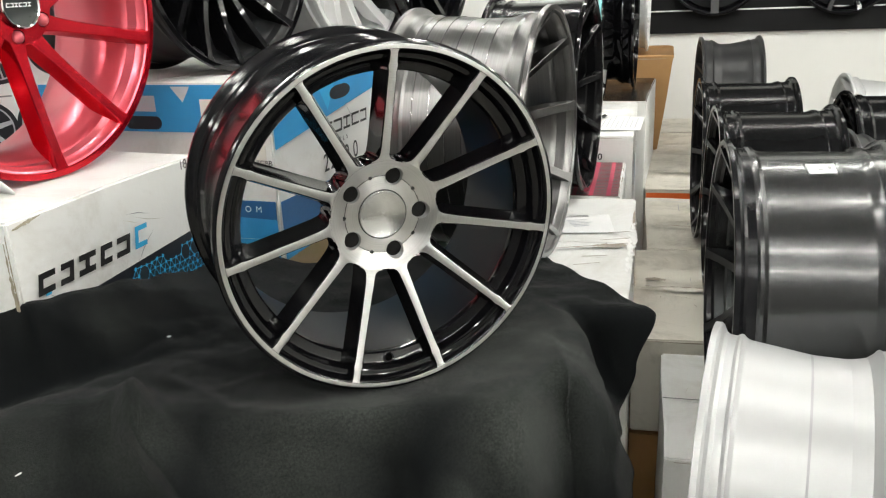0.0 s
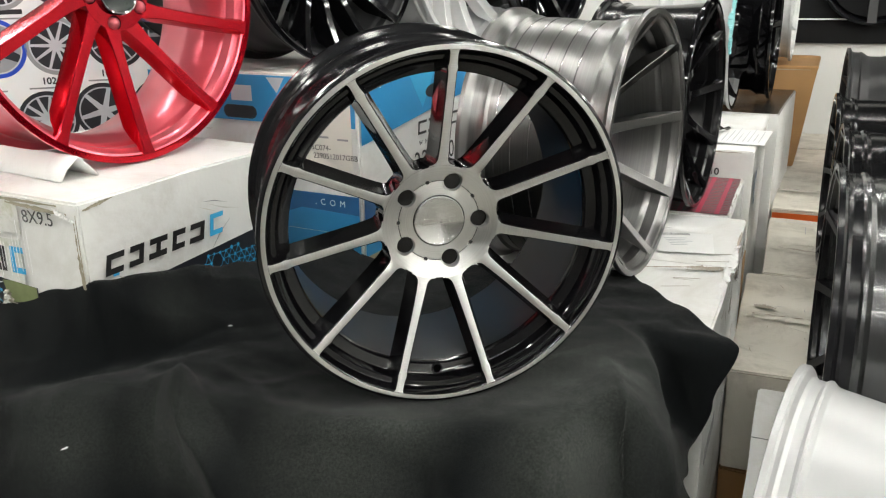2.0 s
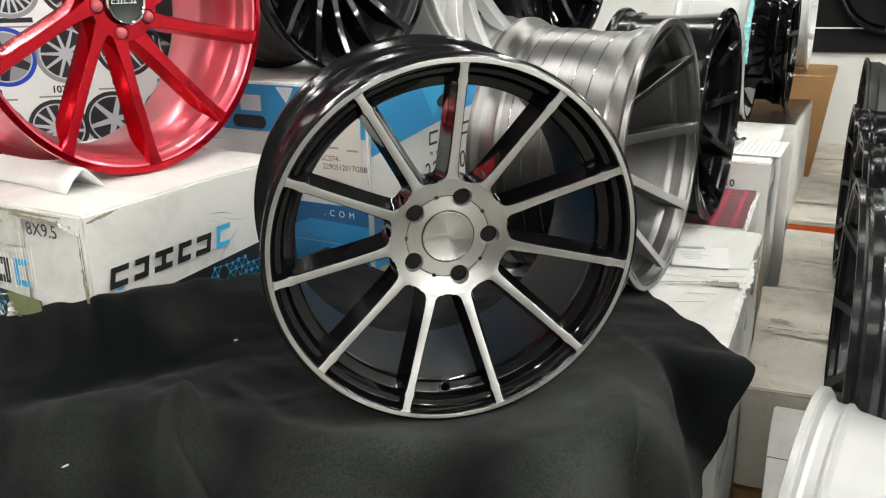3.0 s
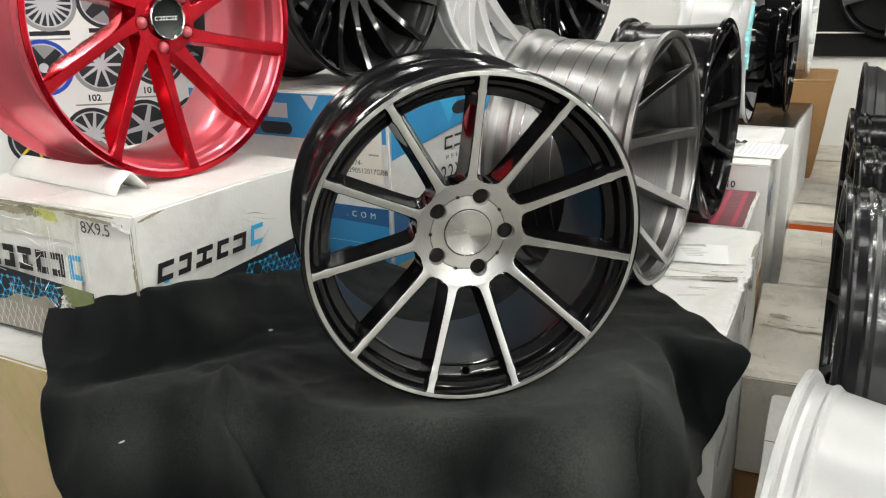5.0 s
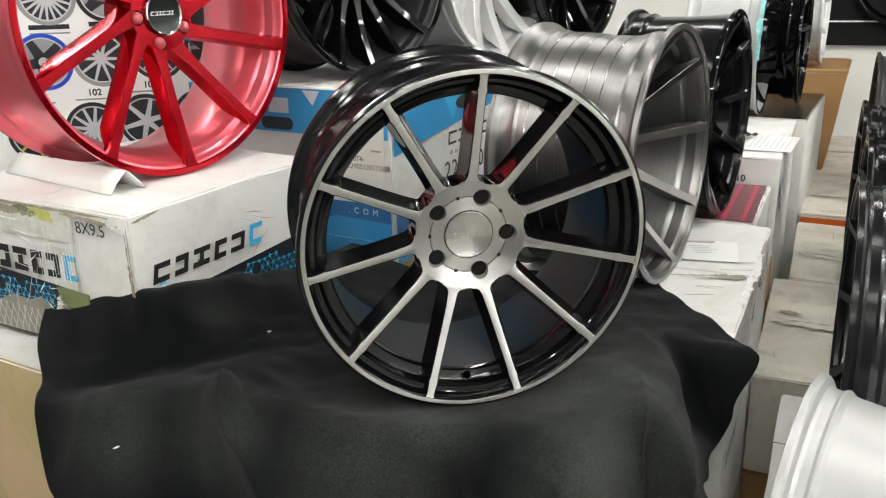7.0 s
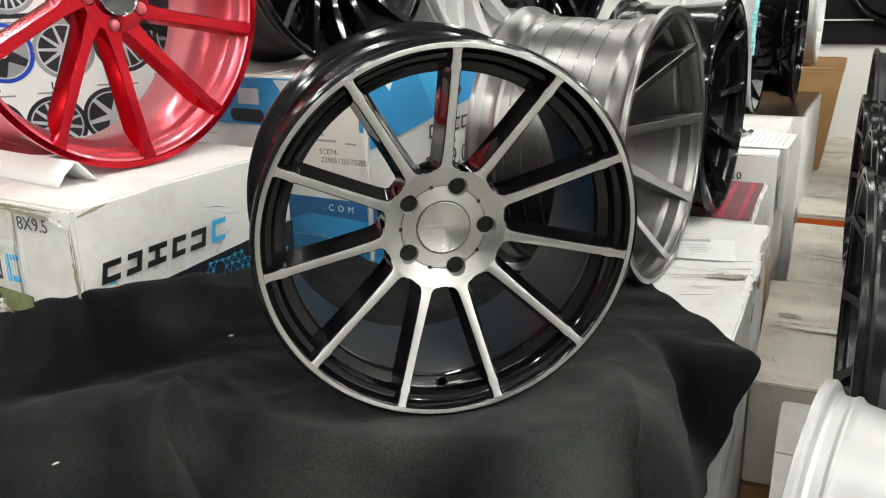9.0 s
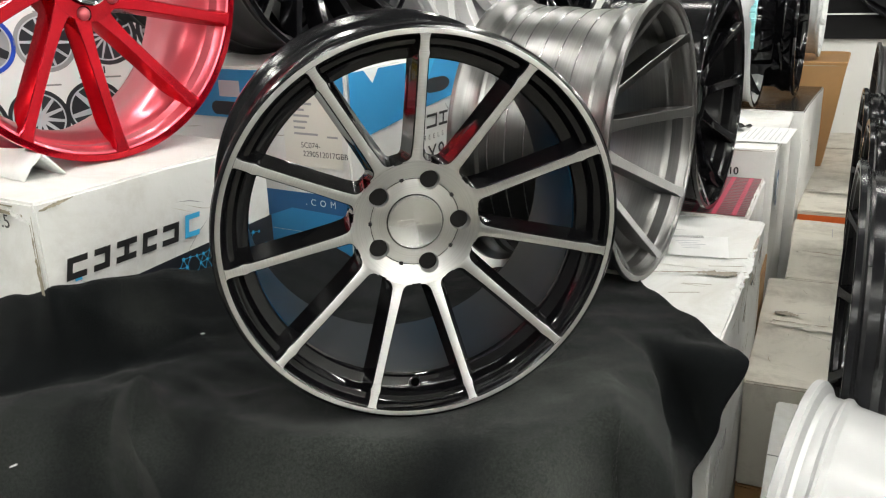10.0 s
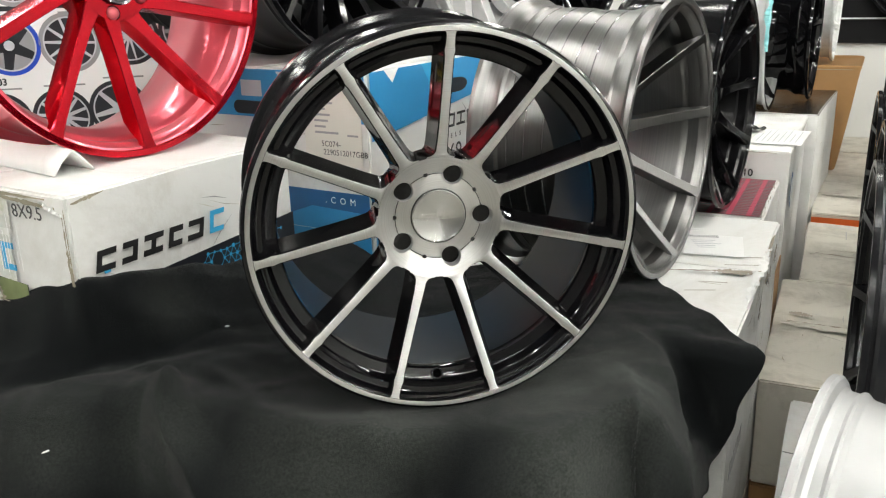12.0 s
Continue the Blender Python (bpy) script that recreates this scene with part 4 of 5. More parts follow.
for lx, ly, turn, long in ((-0.474, 1.329, 30, 0.008), (-0.600, 0.985, 60, 0.014), (-0.40, 0.99, 10, 0.006)):
    bm = bmesh.new()
    bmesh.ops.create_uvsphere(bm, u_segments=8, v_segments=6, radius=1, matrix=Matrix.Diagonal((long / 2, 0.0016, 0.0012, 1)))
    p = cloth_point(lx, ly)
    ob = part("lint", bm, M["lint"], None, m=Matrix.Translation(p + Vector((0, 0, 0.0015))) @ pose(0, 0, 0, 0, 0, turn))
    tagged(ob, "white speck of lint on the black cloth", "lint", "lint on the cloth")

# ---- prints on the carton under the red wheel ----
H_R = 1.125 - 0.857


def net(parent, m, x0, x1, y0, y1, step, seed, mat):
    """A printed net of round knots joined by thin lines."""
    rnd = random.Random(seed)
    pts = []
    rows = max(2, int((y1 - y0) / (step * 0.8)))
    for r in range(rows + 1):
        for c in range(int((x1 - x0) / step) + 1):
            if rnd.random() < 0.85:
                pts.append((x0 + (c + 0.5 * (r % 2)) * step + rnd.uniform(-0.1, 0.1) * step, y0 + (y1 - y0) * r / rows + rnd.uniform(-0.1, 0.1) * step))
    bm = bmesh.new()
    for x, y in pts:
        bmesh.ops.create_circle(bm, cap_ends=True, segments=10, radius=step * rnd.uniform(0.16, 0.24), matrix=Matrix.Translation((x, y, 0.0006)))
    for i, (x, y) in enumerate(pts):
        for (a, b) in pts[i + 1:]:
            d = math.hypot(a - x, b - y)
            if d < step * 1.25:
                nx, ny = -(b - y) / d * step * 0.035, (a - x) / d * step * 0.035
                bm.faces.new([bm.verts.new(c) for c in ((x + nx, y + ny, 0.0005), (a + nx, b + ny, 0.0005), (a - nx, b - ny, 0.0005), (x - nx, y - ny, 0.0005))])
    return part("printed_net", bm, mat, parent, "bright blue printed net", m, smooth=False)


m = side(A_R, B_R, 0.0, 0.0)
slab("printed_band", 0, 0, M["navy_print"], regen, m, 0.0004, [(0.02, 0.1035), (B_R - 0.004, 0.127), (B_R - 0.004, 0.006), (0.02, 0.006)], "black printed band")
net(regen, m @ Matrix.Translation((0, 0, 0.0005)), 0.250, B_R - 0.03, 0.030, 0.104, 0.0165, 3, M["cyan_print"])
plain_blocks([0.036, 0.030, 0.040, 0.030, 0.036], 0.034, 0.013, M["black_print"], regen, m @ Matrix.Translation((0.030, 0.140, 0.0)), 0.22)
slab("print_block", 0.012, 0.004, M["cyan_print"], regen, m @ Matrix.Translation((0.045, 0.136, 0.0)), 0.0006)
plain_blocks([0.034], 0.040, 0.0, M["cyan_print"], regen, m @ Matrix.Translation((0.270, 0.140, 0.0)), 0.16, 0.009)
letters("18", 0.026, M["ink"], regen, m @ Matrix.Translation((0.432, 0.249, 0.0)))
m = front(A_R, B_R, 0.0, 0.0)
slab("printed_band", 0, 0, M["navy_print"], regen, m, 0.0004, [(0.006, 0.141), (0.402, 0.114), (0.402, 0.006), (0.006, 0.006)], "black printed band")
net(regen, m @ Matrix.Translation((0, 0, 0.0005)), 0.02, 0.305, 0.030, 0.112, 0.0165, 5, M["cyan_print"])
plain_blocks([0.036, 0.030, 0.038, 0.030, 0.034], 0.044, 0.012, M["black_print"], regen, m @ Matrix.Translation((0.118, 0.134, 0.0)), 0.05)
plain_blocks([0.032], 0.046, 0.0, M["cyan_print"], regen, m @ Matrix.Translation((A_R - 0.172, 0.134, 0.0)), 0.03, 0.010)
letters("8X9.5", 0.030, M["ink"], regen, m @ Matrix.Translation((A_R - 0.126, 0.226, 0.0)), shear=-0.05)
# worn tape round the near corner and along the front's top edge
M["tape"] = surface("clear_tape", (0.68, 0.675, 0.645), 0.22, vary=0.12, scale=40, bump=0.5, dirt=(0.40, 0.40, 0.22), dirt_amount=0.5, coat=0.3)
slab("tape", A_R * 0.66, 0.060, M["tape"], regen, m @ Matrix.Translation((A_R * 0.30 - 0.115, H_R - 0.064, 0)), 0.0003, label="dirty clear tape")
slab("tape", 0.055, H_R - 0.08, M["tape"], regen, m @ Matrix.Translation((A_R - 0.20, 0.004, 0)), 0.0003, label="dirty clear tape")
# olive tape reflection painted beside the band; below, loose film with grey-brown reflection painted
M["olive"] = surface("olive_tape_reflection", (0.17, 0.20, 0.09), 0.45, vary=0.3, scale=40)
M["dull_film"] = surface("film_reflection", (0.27, 0.24, 0.20), 0.35, vary=0.3, scale=25, bump=0.5, dirt=(0.15, 0.13, 0.10), dirt_amount=0.5)
M["mould"] = surface("yellow_green_stain", (0.46, 0.46, 0.13), 0.7, vary=0.4, scale=60)
M["mould_dark"] = surface("dark_green_stain", (0.16, 0.17, 0.11), 0.7, vary=0.4, scale=60)
slab("tape_reflection", 0, 0, M["olive"], regen, m, 0.0007, [(0.318, 0.1165), (0.340, 0.118), (0.400, 0.1136), (0.400, 0.060), (0.330, 0.050), (0.325, 0.085)], "olive reflection in the tape, painted on")
slab("loose_film", 0, 0, M["dull_film"], regen, m, 0.0014, [(0.10, 0.010), (0.10, 0.058), (0.150, 0.066), (0.185, 0.082), (0.235, 0.078), (0.270, 0.090), (0.296, 0.070), (0.302, 0.012)], "clear film with its grey-brown reflection painted in")
# crossed pale lines paint the glints on the film's creases
for k in range(11):
    x = 0.105 + 0.018 * k
    slab("crease_glint", 0, 0, M["grey_light"], regen, m @ Matrix.Translation((0, 0, 0.0014)), 0.0002, [(x, 0.012), (x + 0.0012, 0.012), (x + 0.0262, 0.064), (x + 0.025, 0.064)])
    slab("crease_glint", 0, 0, M["grey_light"], regen, m @ Matrix.Translation((0, 0, 0.0014)), 0.0002, [(x + 0.025, 0.012), (x + 0.0262, 0.012), (x + 0.0012, 0.064), (x, 0.064)])
# loose folded card on top
card = thing("folded_card", pose(-0.728, 1.353, 1.1255, 0, 0, 155.3), "loose folded piece of white corrugated card", "card")
bm = bmesh.new()
rnd = random.Random(12)
cols = []
for k in range(9):
    x = 0.36 * k / 8
    tall = 0.0375 - 0.004 * k / 8 + rnd.uniform(-0.0008, 0.0008)
    prof = ((0.0345, 0.0), (0.020, tall * 0.52), (0.004, tall * 0.93), (0.0, tall), (-0.004, tall * 0.93), (-0.020, tall * 0.46), (-0.0345, 0.0))
    cols.append([bm.verts.new((x + (0.004 if k == 0 and y > 0.01 else 0.0), y, z)) for y, z in prof])
for p, q in zip(cols, cols[1:]):
    for k in range(6):
        bm.faces.new((p[k], p[k + 1], q[k + 1], q[k]))
ob = part("sheet", bm, M["card_white"], card)
sol = ob.modifiers.new("thick", "SOLIDIFY")
sol.thickness, sol.offset = 0.0032, 0

# ---- prints on the blue and white carton ----
RA, RB, RH, UP = 0.60, 0.60, 0.35, 0.05
m = side(RA, RB, 0.0, UP)
slab("printed_band", RB - 0.008, UP - 0.001, M["blue_print"], rovos, m @ Matrix.Translation((0.004, 0.004 - UP, 0)), 0.0004, label="sky blue printed band")
slab("printed_band", 0, 0, M["blue_print"], rovos, m, 0.0004, [(0.004, 0.205), (0.30, 0.240), (RB - 0.004, 0.272), (RB - 0.004, RH - 0.004), (0.004, RH - 0.004)], "sky blue printed band")
slab("print_block", 0, 0, M["paper"], rovos, m, 0.0007, [(0.055, RH - 0.004), (0.085, 0.318), (0.108, RH - 0.004)])
slab("print_block", 0, 0, M["cyan_print"], rovos, m, 0.0006, [(0.20, RH - 0.004), (0.27, 0.25), (0.34, RH - 0.004)])
slab("hand_hole", 0, 0, M["navy_print"], rovos, m, 0.0009, [(0.33 + 0.045 * math.cos(a / 24 * 6.2832) + (0.03 if math.cos(a / 24 * 6.2832) > 0 else 0), 0.285 + 0.017 * math.sin(a / 24 * 6.2832)) for a in range(24)],
     "dark hand hole in the card")
plain_blocks([0.040, 0.046, 0.040, 0.046, 0.040], 0.032, 0.010, M["black_print"], rovos, m @ Matrix.Translation((0.245, 0.188, 0.0)), 0.12, 0.006)
letters("W H E E L S", 0.016, M["black_print"], rovos, m @ Matrix.Translation((0.25, 0.162, 0.0)), space=1.5)
letters("22X9.0", 0.062, M["black_print"], rovos, m @ Matrix.Translation((0.225, 0.105, 0.0)), space=1.15)
slab("printed_band", 0, 0, M["blue_deep"], rovos, m, 0.0004, [(0.004, 0.004), (RB - 0.004, 0.004), (RB - 0.004, 0.07), (0.004, 0.09)], "deep blue printed band")
m = front(RA, RB, 0.0, UP)
slab("printed_band", RA - 0.008, UP - 0.001, M["blue_print"], rovos, m @ Matrix.Translation((0.004, 0.004 - UP, 0)), 0.0004, label="sky blue printed band")
slab("printed_band", RA - 0.008, 0.104, M["blue_print"], rovos, m @ Matrix.Translation((0.004, RH - 0.108, 0)), 0.0004, label="sky blue printed band")
slab("print_block", 0, 0, M["grey_light"], rovos, m @ Matrix.Translation((0.004, RH - 0.072, 0)), 0.0007, [(0.36, 0.064), (0.388, 0.03), (0.41, 0.064)])
slab("print_block", 0.06, 0.035, M["grey_light"], rovos, m @ Matrix.Translation((0.26, RH - 0.063, 0)), 0.0006)
slab("hand_hole", 0, 0, M["navy_print"], rovos, m, 0.0009, [(0.27 + (0.045 if math.cos(a / 24 * 6.2832) > 0 else -0.02) + 0.016 * math.cos(a / 24 * 6.2832), 0.262 + 0.015 * math.sin(a / 24 * 6.2832)) for a in range(24)],
     "dark hand hole in the card")
slab("shipping_label", 0.150, 0.165, M["cream"], rovos, m @ Matrix.Translation((0.435, 0.150, 0)), 0.0008, label="cream paper shipping label")
for k, wd in enumerate((0.034, 0.05, 0.03, 0.042, 0.036, 0.03, 0.062)):
    slab("text_line", wd, 0.0045, M["grey_print"], rovos, m @ Matrix.Translation((0.463, 0.292 - k * 0.0125, 0)), 0.001)
slab("text_line", 0.028, 0.004, M["grey_print"], rovos, m @ Matrix.Translation((0.548, 0.214, 0)), 0.001)
letters("5C074-", 0.017, M["black_print"], rovos, m @ Matrix.Translation((0.478, 0.190, 0.0007)))
letters("2290512017GBB", 0.017, M["black_print"], rovos, m @ Matrix.Translation((0.482, 0.172, 0.0007)))
slab("printed_band", RA - 0.008, 0.088, M["blue_deep"], rovos, m @ Matrix.Translation((0.004, 0.004, 0)), 0.0004, label="deep blue printed band")
slab("printed_band", 0, 0, M["blue_print"], rovos, m, 0.0006, [(0.30, 0.004), (RA - 0.004, 0.004), (RA - 0.004, 0.050), (0.44, 0.055)], "sky blue printed band")
letters(". C O M", 0.020, M["paper"], rovos, m @ Matrix.Translation((0.478, 0.066, 0.0003)), space=1.25)

# ---- the poster behind the red wheel ----
poster = thing("poster", facing((-1.22, 2.11, 1.28), (0.42, -0.907, 0)), "white glossy poster with pictures of wheels", "poster")
part("sheet", box_bm(1.13, 0.72, 0.006, 0, -0.006, at=(-0.185, 0)), M["paper"], poster)


def pictured_wheel(x, y, r, rim, spoke, count, lean=0.0, wide=0.16):
    """A wheel as printed: a rim ring, a thin pale bead, the shade between the spokes, spokes and a hub."""
    pw = part("pictured_rim", lathe_bm([(r, 0.0), (r, 0.0012), (r * 0.86, 0.0012), (r * 0.86, 0.0)], 48), rim, poster, m=Matrix.Translation((x, y, 0)))
    part("pictured_shade", disc_bm(r * 0.87, 0.0006, 0.0006, 40), M["grey_print"] if spoke == M["navy_print"] else M["navy_print"], pw)
    part("pictured_bead", lathe_bm([(r * 0.86, 0.0), (r * 0.86, 0.0015), (r * 0.81, 0.0015), (r * 0.81, 0.0)], 48), M["grey_light"], pw)
    for k in range(count):
        slab("pictured_spoke", 0, 0, spoke, pw, Matrix.Rotation(2 * math.pi * k / count + lean, 4, "Z"), 0.001, [(0.0, -r * wide * 0.5), (r * 0.84, -r * wide * 0.3), (r * 0.84, r * wide * 0.3), (0.0, r * wide * 0.5)])
    part("pictured_hub", disc_bm(r * 0.17, 0.0016, 0.0014, 24), M["grey_light"], pw)


for cx, cy, rim, sp, n, wd in ((-0.275, 0.175, "navy_print", "navy_print", 10, 0.2), (-0.125, 0.172, "grey_print", "grey_light", 20, 0.12), (0.02, 0.175, "navy_print", "navy_print", 5, 0.5),
                               (-0.30, 0.0, "navy_print", "grey_print", 6, 0.2), (-0.155, 0.005, "royal_blue", "navy_print", 5, 0.42), (-0.012, 0.008, "grey_print", "grey_light", 10, 0.13),
                               (0.133, 0.02, "navy_print", "grey_light", 14, 0.09), (0.28, 0.03, "navy_print", "grey_print", 8, 0.2), (-0.20, -0.185, "navy_print", "yellow_print", 7, 0.14),
                               (-0.054, -0.180, "navy_print", "grey_light", 12, 0.15), (0.085, -0.165, "navy_print", "grey_light", 6, 0.22), (0.23, -0.16, "navy_print", "grey_print", 10, 0.12)):
    pictured_wheel(cx, cy, 0.074, M[rim], M[sp], n, cx * 3, wd)
for cx, cy, word in ((-0.128, 0.088, ""), (0.02, 0.092, ""), (-0.192, -0.092, "103"), (-0.040, -0.088, "102"), (0.105, -0.074, "101")):
    if word:
        letters(word, 0.024, M["navy_print"], poster, Matrix.Translation((cx, cy, 0.0006)), align="CENTER", bold=0.0006)
    else:
        slab("text_line", 0.10, 0.012, M["navy_print"], poster, Matrix.Translation((cx - 0.05, cy, 0)), 0.0008)
    slab("text_line", 0.10, 0.004, M["grey_print"], poster, Matrix.Translation((cx - 0.05, cy - 0.012, 0)), 0.0008)

# ---- the show wheel's small parts ----
ZH = -0.062
for k in range(5):
    a0 = radians(70 + 72 * k)
    a, da = a0 + radians(13), radians(46)
    bm = bmesh.new()
    ring = []
    for i in range(15):
        t = a + da * i / 14
        ring.append([bm.verts.new((r * math.cos(t), r * math.sin(t), ZH + 0.0011)) for r in (0.0592, 0.0603)])
    for p, q in zip(ring, ring[1:]):
        bm.faces.new((p[0], p[1], q[1], q[0]))
    part("groove", bm, M["dark_hole"], main_hub, smooth=False)
    t = a0 + radians(36)
    part("screw_hole", disc_bm(0.0030, ZH + 0.0016, 0.004, 16), M["dark_hole"], main_hub, m=Matrix.Translation((0.0605 * math.cos(t), 0.0605 * math.sin(t), 0)))
part("cap_ring", lathe_bm([(0.0386, ZH + 0.0012), (0.0373, ZH + 0.0012), (0.0373, ZH - 0.002), (0.0386, ZH - 0.002)], 64), M["dark_hole"], main_hub)
plain_blocks([0.0105, 0.0105, 0.0105, 0.0105], 0.0095, 0.0026, M["chrome"], main_cap, Matrix.Rotation(radians(3), 4, "Z") @ Matrix.Translation((-0.0249, -0.0046, ZH + 0.0019)), 0.0, 0.0011)
va = radians(-93)
out = Vector((math.cos(va), math.sin(va), 0))
vm = Matrix.Translation(out * 0.2247 + Vector((0, 0, -0.0348))) @ (-out * 0.40 + Vector((0, 0, 0.917))).to_track_quat("Z", "Y").to_matrix().to_4x4()
v = part("valve_hole", lathe_bm([(0.0088, -0.004), (0.0088, 0.001), (0.0075, 0.0018), (0.0062, 0.001), (0.0062, -0.004)], 24), M["dark_hole"], main, m=vm)
part("bore", disc_bm(0.0062, 0.0012, 0.003, 20), M["void"], v)
# the red wheel's cap ring
part("cap_ring", lathe_bm([(0.0395, -0.022), (0.0395, -0.0155), (0.0375, -0.0145), (0.0350, -0.0162), (0.0350, -0.022)], 64), M["chrome"], red_cap)
plain_blocks([0.007, 0.006, 0.007, 0.007, 0.007, 0.007], 0.007, 0.002, M["paper"], red_cap, Matrix.Translation((-0.0265, -0.003, -0.0212)), 0.2, 0.0014)
# rings cut into the brushed barrel
for k, z in enumerate((-0.095, -0.130, -0.165, -0.200, -0.235)):
    r = 0.272 - bend(-z, (0.161, 0.0260), (0.1736, 0.0230), (0.2046, 0.0208), (0.254, 0.0210))
    part("ring", lathe_bm([(r + 0.0008, z), (r + 0.0008, z - 0.0016), (r - 0.002, z - 0.0016), (r - 0.002, z)], 96), M["lug_steel"], dish)


# ---- marks on the other cartons ----
def laid(carton_thing, x, y, z, turn):
    """A pose on a carton's top by its place in the shop."""
    return carton_thing.matrix_basis.inverted() @ pose(x, y, z, 0, 0, turn)


rnd = random.Random(7)
slab("shipping_label", 0.125, 0.155, M["paper"], white, laid(white, 0.292, 1.955, 0.8375, -6), 0.0004, label="white paper label with a bar code")
x = 0.0
while x < 0.075:
    wd = rnd.choice((0.0012, 0.0018, 0.0028))
    slab("code_bar", wd, 0.018, M["grey_print"], white, laid(white, 0.303 + x, 2.082, 0.8382, 3), 0.0003)
    x += wd + rnd.choice((0.0012, 0.002))
for k in range(5):
    slab("text_line", rnd.uniform(0.03, 0.06), 0.003, M["grey_light"], white, laid(white, 0.315 + 0.003 * k, 2.055 - 0.013 * k, 0.8382, 3), 0.0003)


def ragged(name, parent, mat, m, long, wide, seed, lift=0.004):
    """A torn strip with uneven edges and a little curl, along x."""
    r = random.Random(seed)
    bm = bmesh.new()
    n = 26
    rows = []
    for i in range(n + 1):
        w = wide * (0.35 + 0.65 * math.sin(math.pi * i / n)) * r.uniform(0.5, 1.1)
        rows.append([bm.verts.new((long * i / n, s * w / 2 + r.uniform(-0.1, 0.1) * wide, r.uniform(0, lift) * (1 if s else 0.3))) for s in (-1, 0, 1)])
    for p, q in zip(rows, rows[1:]):
        for k in range(2):
            bm.faces.new((p[k], p[k + 1], q[k + 1], q[k]))
    return part(name, bm, mat, parent, m=m, smooth=False)


M["torn"] = surface("torn_card", (0.34, 0.30, 0.25), 0.8, vary=0.35, scale=60, bump=0.5)
ragged("torn_tape", white, M["torn"], laid(white, 0.24, 1.835, 0.8385, 4), 0.20, 0.008, 3, 0.0015)
ragged("torn_tape", white, M["torn"], laid(white, 0.345, 1.842, 0.8385, -6), 0.075, 0.035, 4, 0.0015)
ragged("torn_edge", white, M["torn"], laid(white, 0.405, 1.72, 0.834, 76), 0.42, 0.012, 5, 0.003)
ragged("torn_edge", white, M["card_white"], laid(white, 0.385, 1.66, 0.838, 75), 0.36, 0.026, 6, 0.004)
for k in range(5):
    slab("crease", rnd.uniform(0.05, 0.1), 0.0022, M["torn"], white, laid(white, 0.28 + 0.03 * k, 1.72 + 0.055 * k, 0.8378, rnd.uniform(-8, 12)), 0.0004)
# bars of print low on its side
for k in range(7):
    slab("print_block", 0.016, 0.034 - 0.003 * (k % 2), M["grey_print"], white, side(W_A, W_B, 0.03 + 0.024 * k, 0.30), 0.0006)
# the carton with the size printed on its front, and the meshed one before it
TA, TB, TH = 0.58, 0.73, 0.92
m = front(TA, TB, 0.0, 0.0)
MA, MB_, MH = 0.55, 0.44, 0.838
mesh_top = on_top(MA, MB_, MH, 0.0, 0.0, 0.0, 0.0006)
slab("mesh_print", MA - 0.012, MB_ - 0.010, M["mesh_ground"], meshed, mesh_top @ Matrix.Translation((0.003, 0.005, 0)), 0.0006, label="dark glossy panel with a red mesh print")
for k in range(9):
    x = MA - 0.030 - 0.048 * k
    slab("mesh_line", 0.012, MB_ - 0.012, M["mesh_red"], meshed, mesh_top @ Matrix.Translation((x - 0.012, 0.006, 0)), 0.0010)
for k in range(24):
    slab("mesh_line", MA - 0.014, 0.0022, M["mesh_red"], meshed, mesh_top @ Matrix.Translation((0.004, 0.012 + 0.0178 * k, 0)), 0.0011)
ragged("torn_edge", meshed, M["card_white"], mesh_top @ Matrix.Translation((MA - 0.003, 0.012, 0.001)) @ pose(0, 0, 0, 0, 0, 90), MB_ - 0.02, 0.014, 91, 0.004)
ragged("torn_edge", meshed, M["torn"], mesh_top @ Matrix.Translation((MA - 0.006, 0.02, 0.0006)) @ pose(0, 0, 0, 0, 0, 90), MB_ - 0.05, 0.008, 92, 0.003)
letters("X10", 0.030, M["black_print"], ten, m @ Matrix.Translation((TA - 0.150, 0.844, 0.0)), bold=0.0005)
slab("printed_oval", 0, 0, M["blue_deep"], ten, side(TA, TB, 0.0, 0.0), 0.0006, [(0.09 + 0.042 * math.cos(k * math.pi / 12), 0.79 + 0.055 * math.sin(k * math.pi / 12)) for k in range(24)])
slab("printed_oval", 0, 0, M["card_white"], ten, side(TA, TB, 0.0, 0.0), 0.001, [(0.09 + 0.028 * math.cos(k * math.pi / 12), 0.79 + 0.038 * math.sin(k * math.pi / 12)) for k in range(24)])
paper = slab("paper_sheet", 0.15, 0.27, M["paper"], None, pose(0.53, 2.83, 0.9235, 0, 0, -17), 0.0006)
tagged(paper, "white printed sheet of paper lying on a carton", "paper")
for k in range(8):
    slab("text_line", 0.003, 0.15 + 0.05 * (k % 3), M["grey_light"], paper, Matrix.Translation((0.015 + 0.016 * k, 0.04, 0.0006)), 0.0003)
bm = bmesh.new()
bmesh.ops.create_grid(bm, x_segments=9, y_segments=9, size=0.045)
for v in bm.verts:
    v.co.z = 0.012 + 0.018 * noise.noise(v.co * 30)
scrap = part("film_scrap", bm, M["film_black"], None, m=pose(0.555, 3.06, 0.921, 0, 0, 20))
scrap.modifiers.new("thick", "SOLIDIFY").thickness = 0.001
tagged(scrap, "crumpled scrap of shiny black film on a carton", "film scrap")
slab("printed_band", GA - 0.01, 0.040, M["orange_print"], g3, front(GA, 0.70, 0.005, 0.490), 0.0008, label="bright orange band")
slab("text_line", 0.003, 0.10, M["grey_print"], g2, laid(g2, 0.93, 3.18, 0.5235, -13), 0.0004)
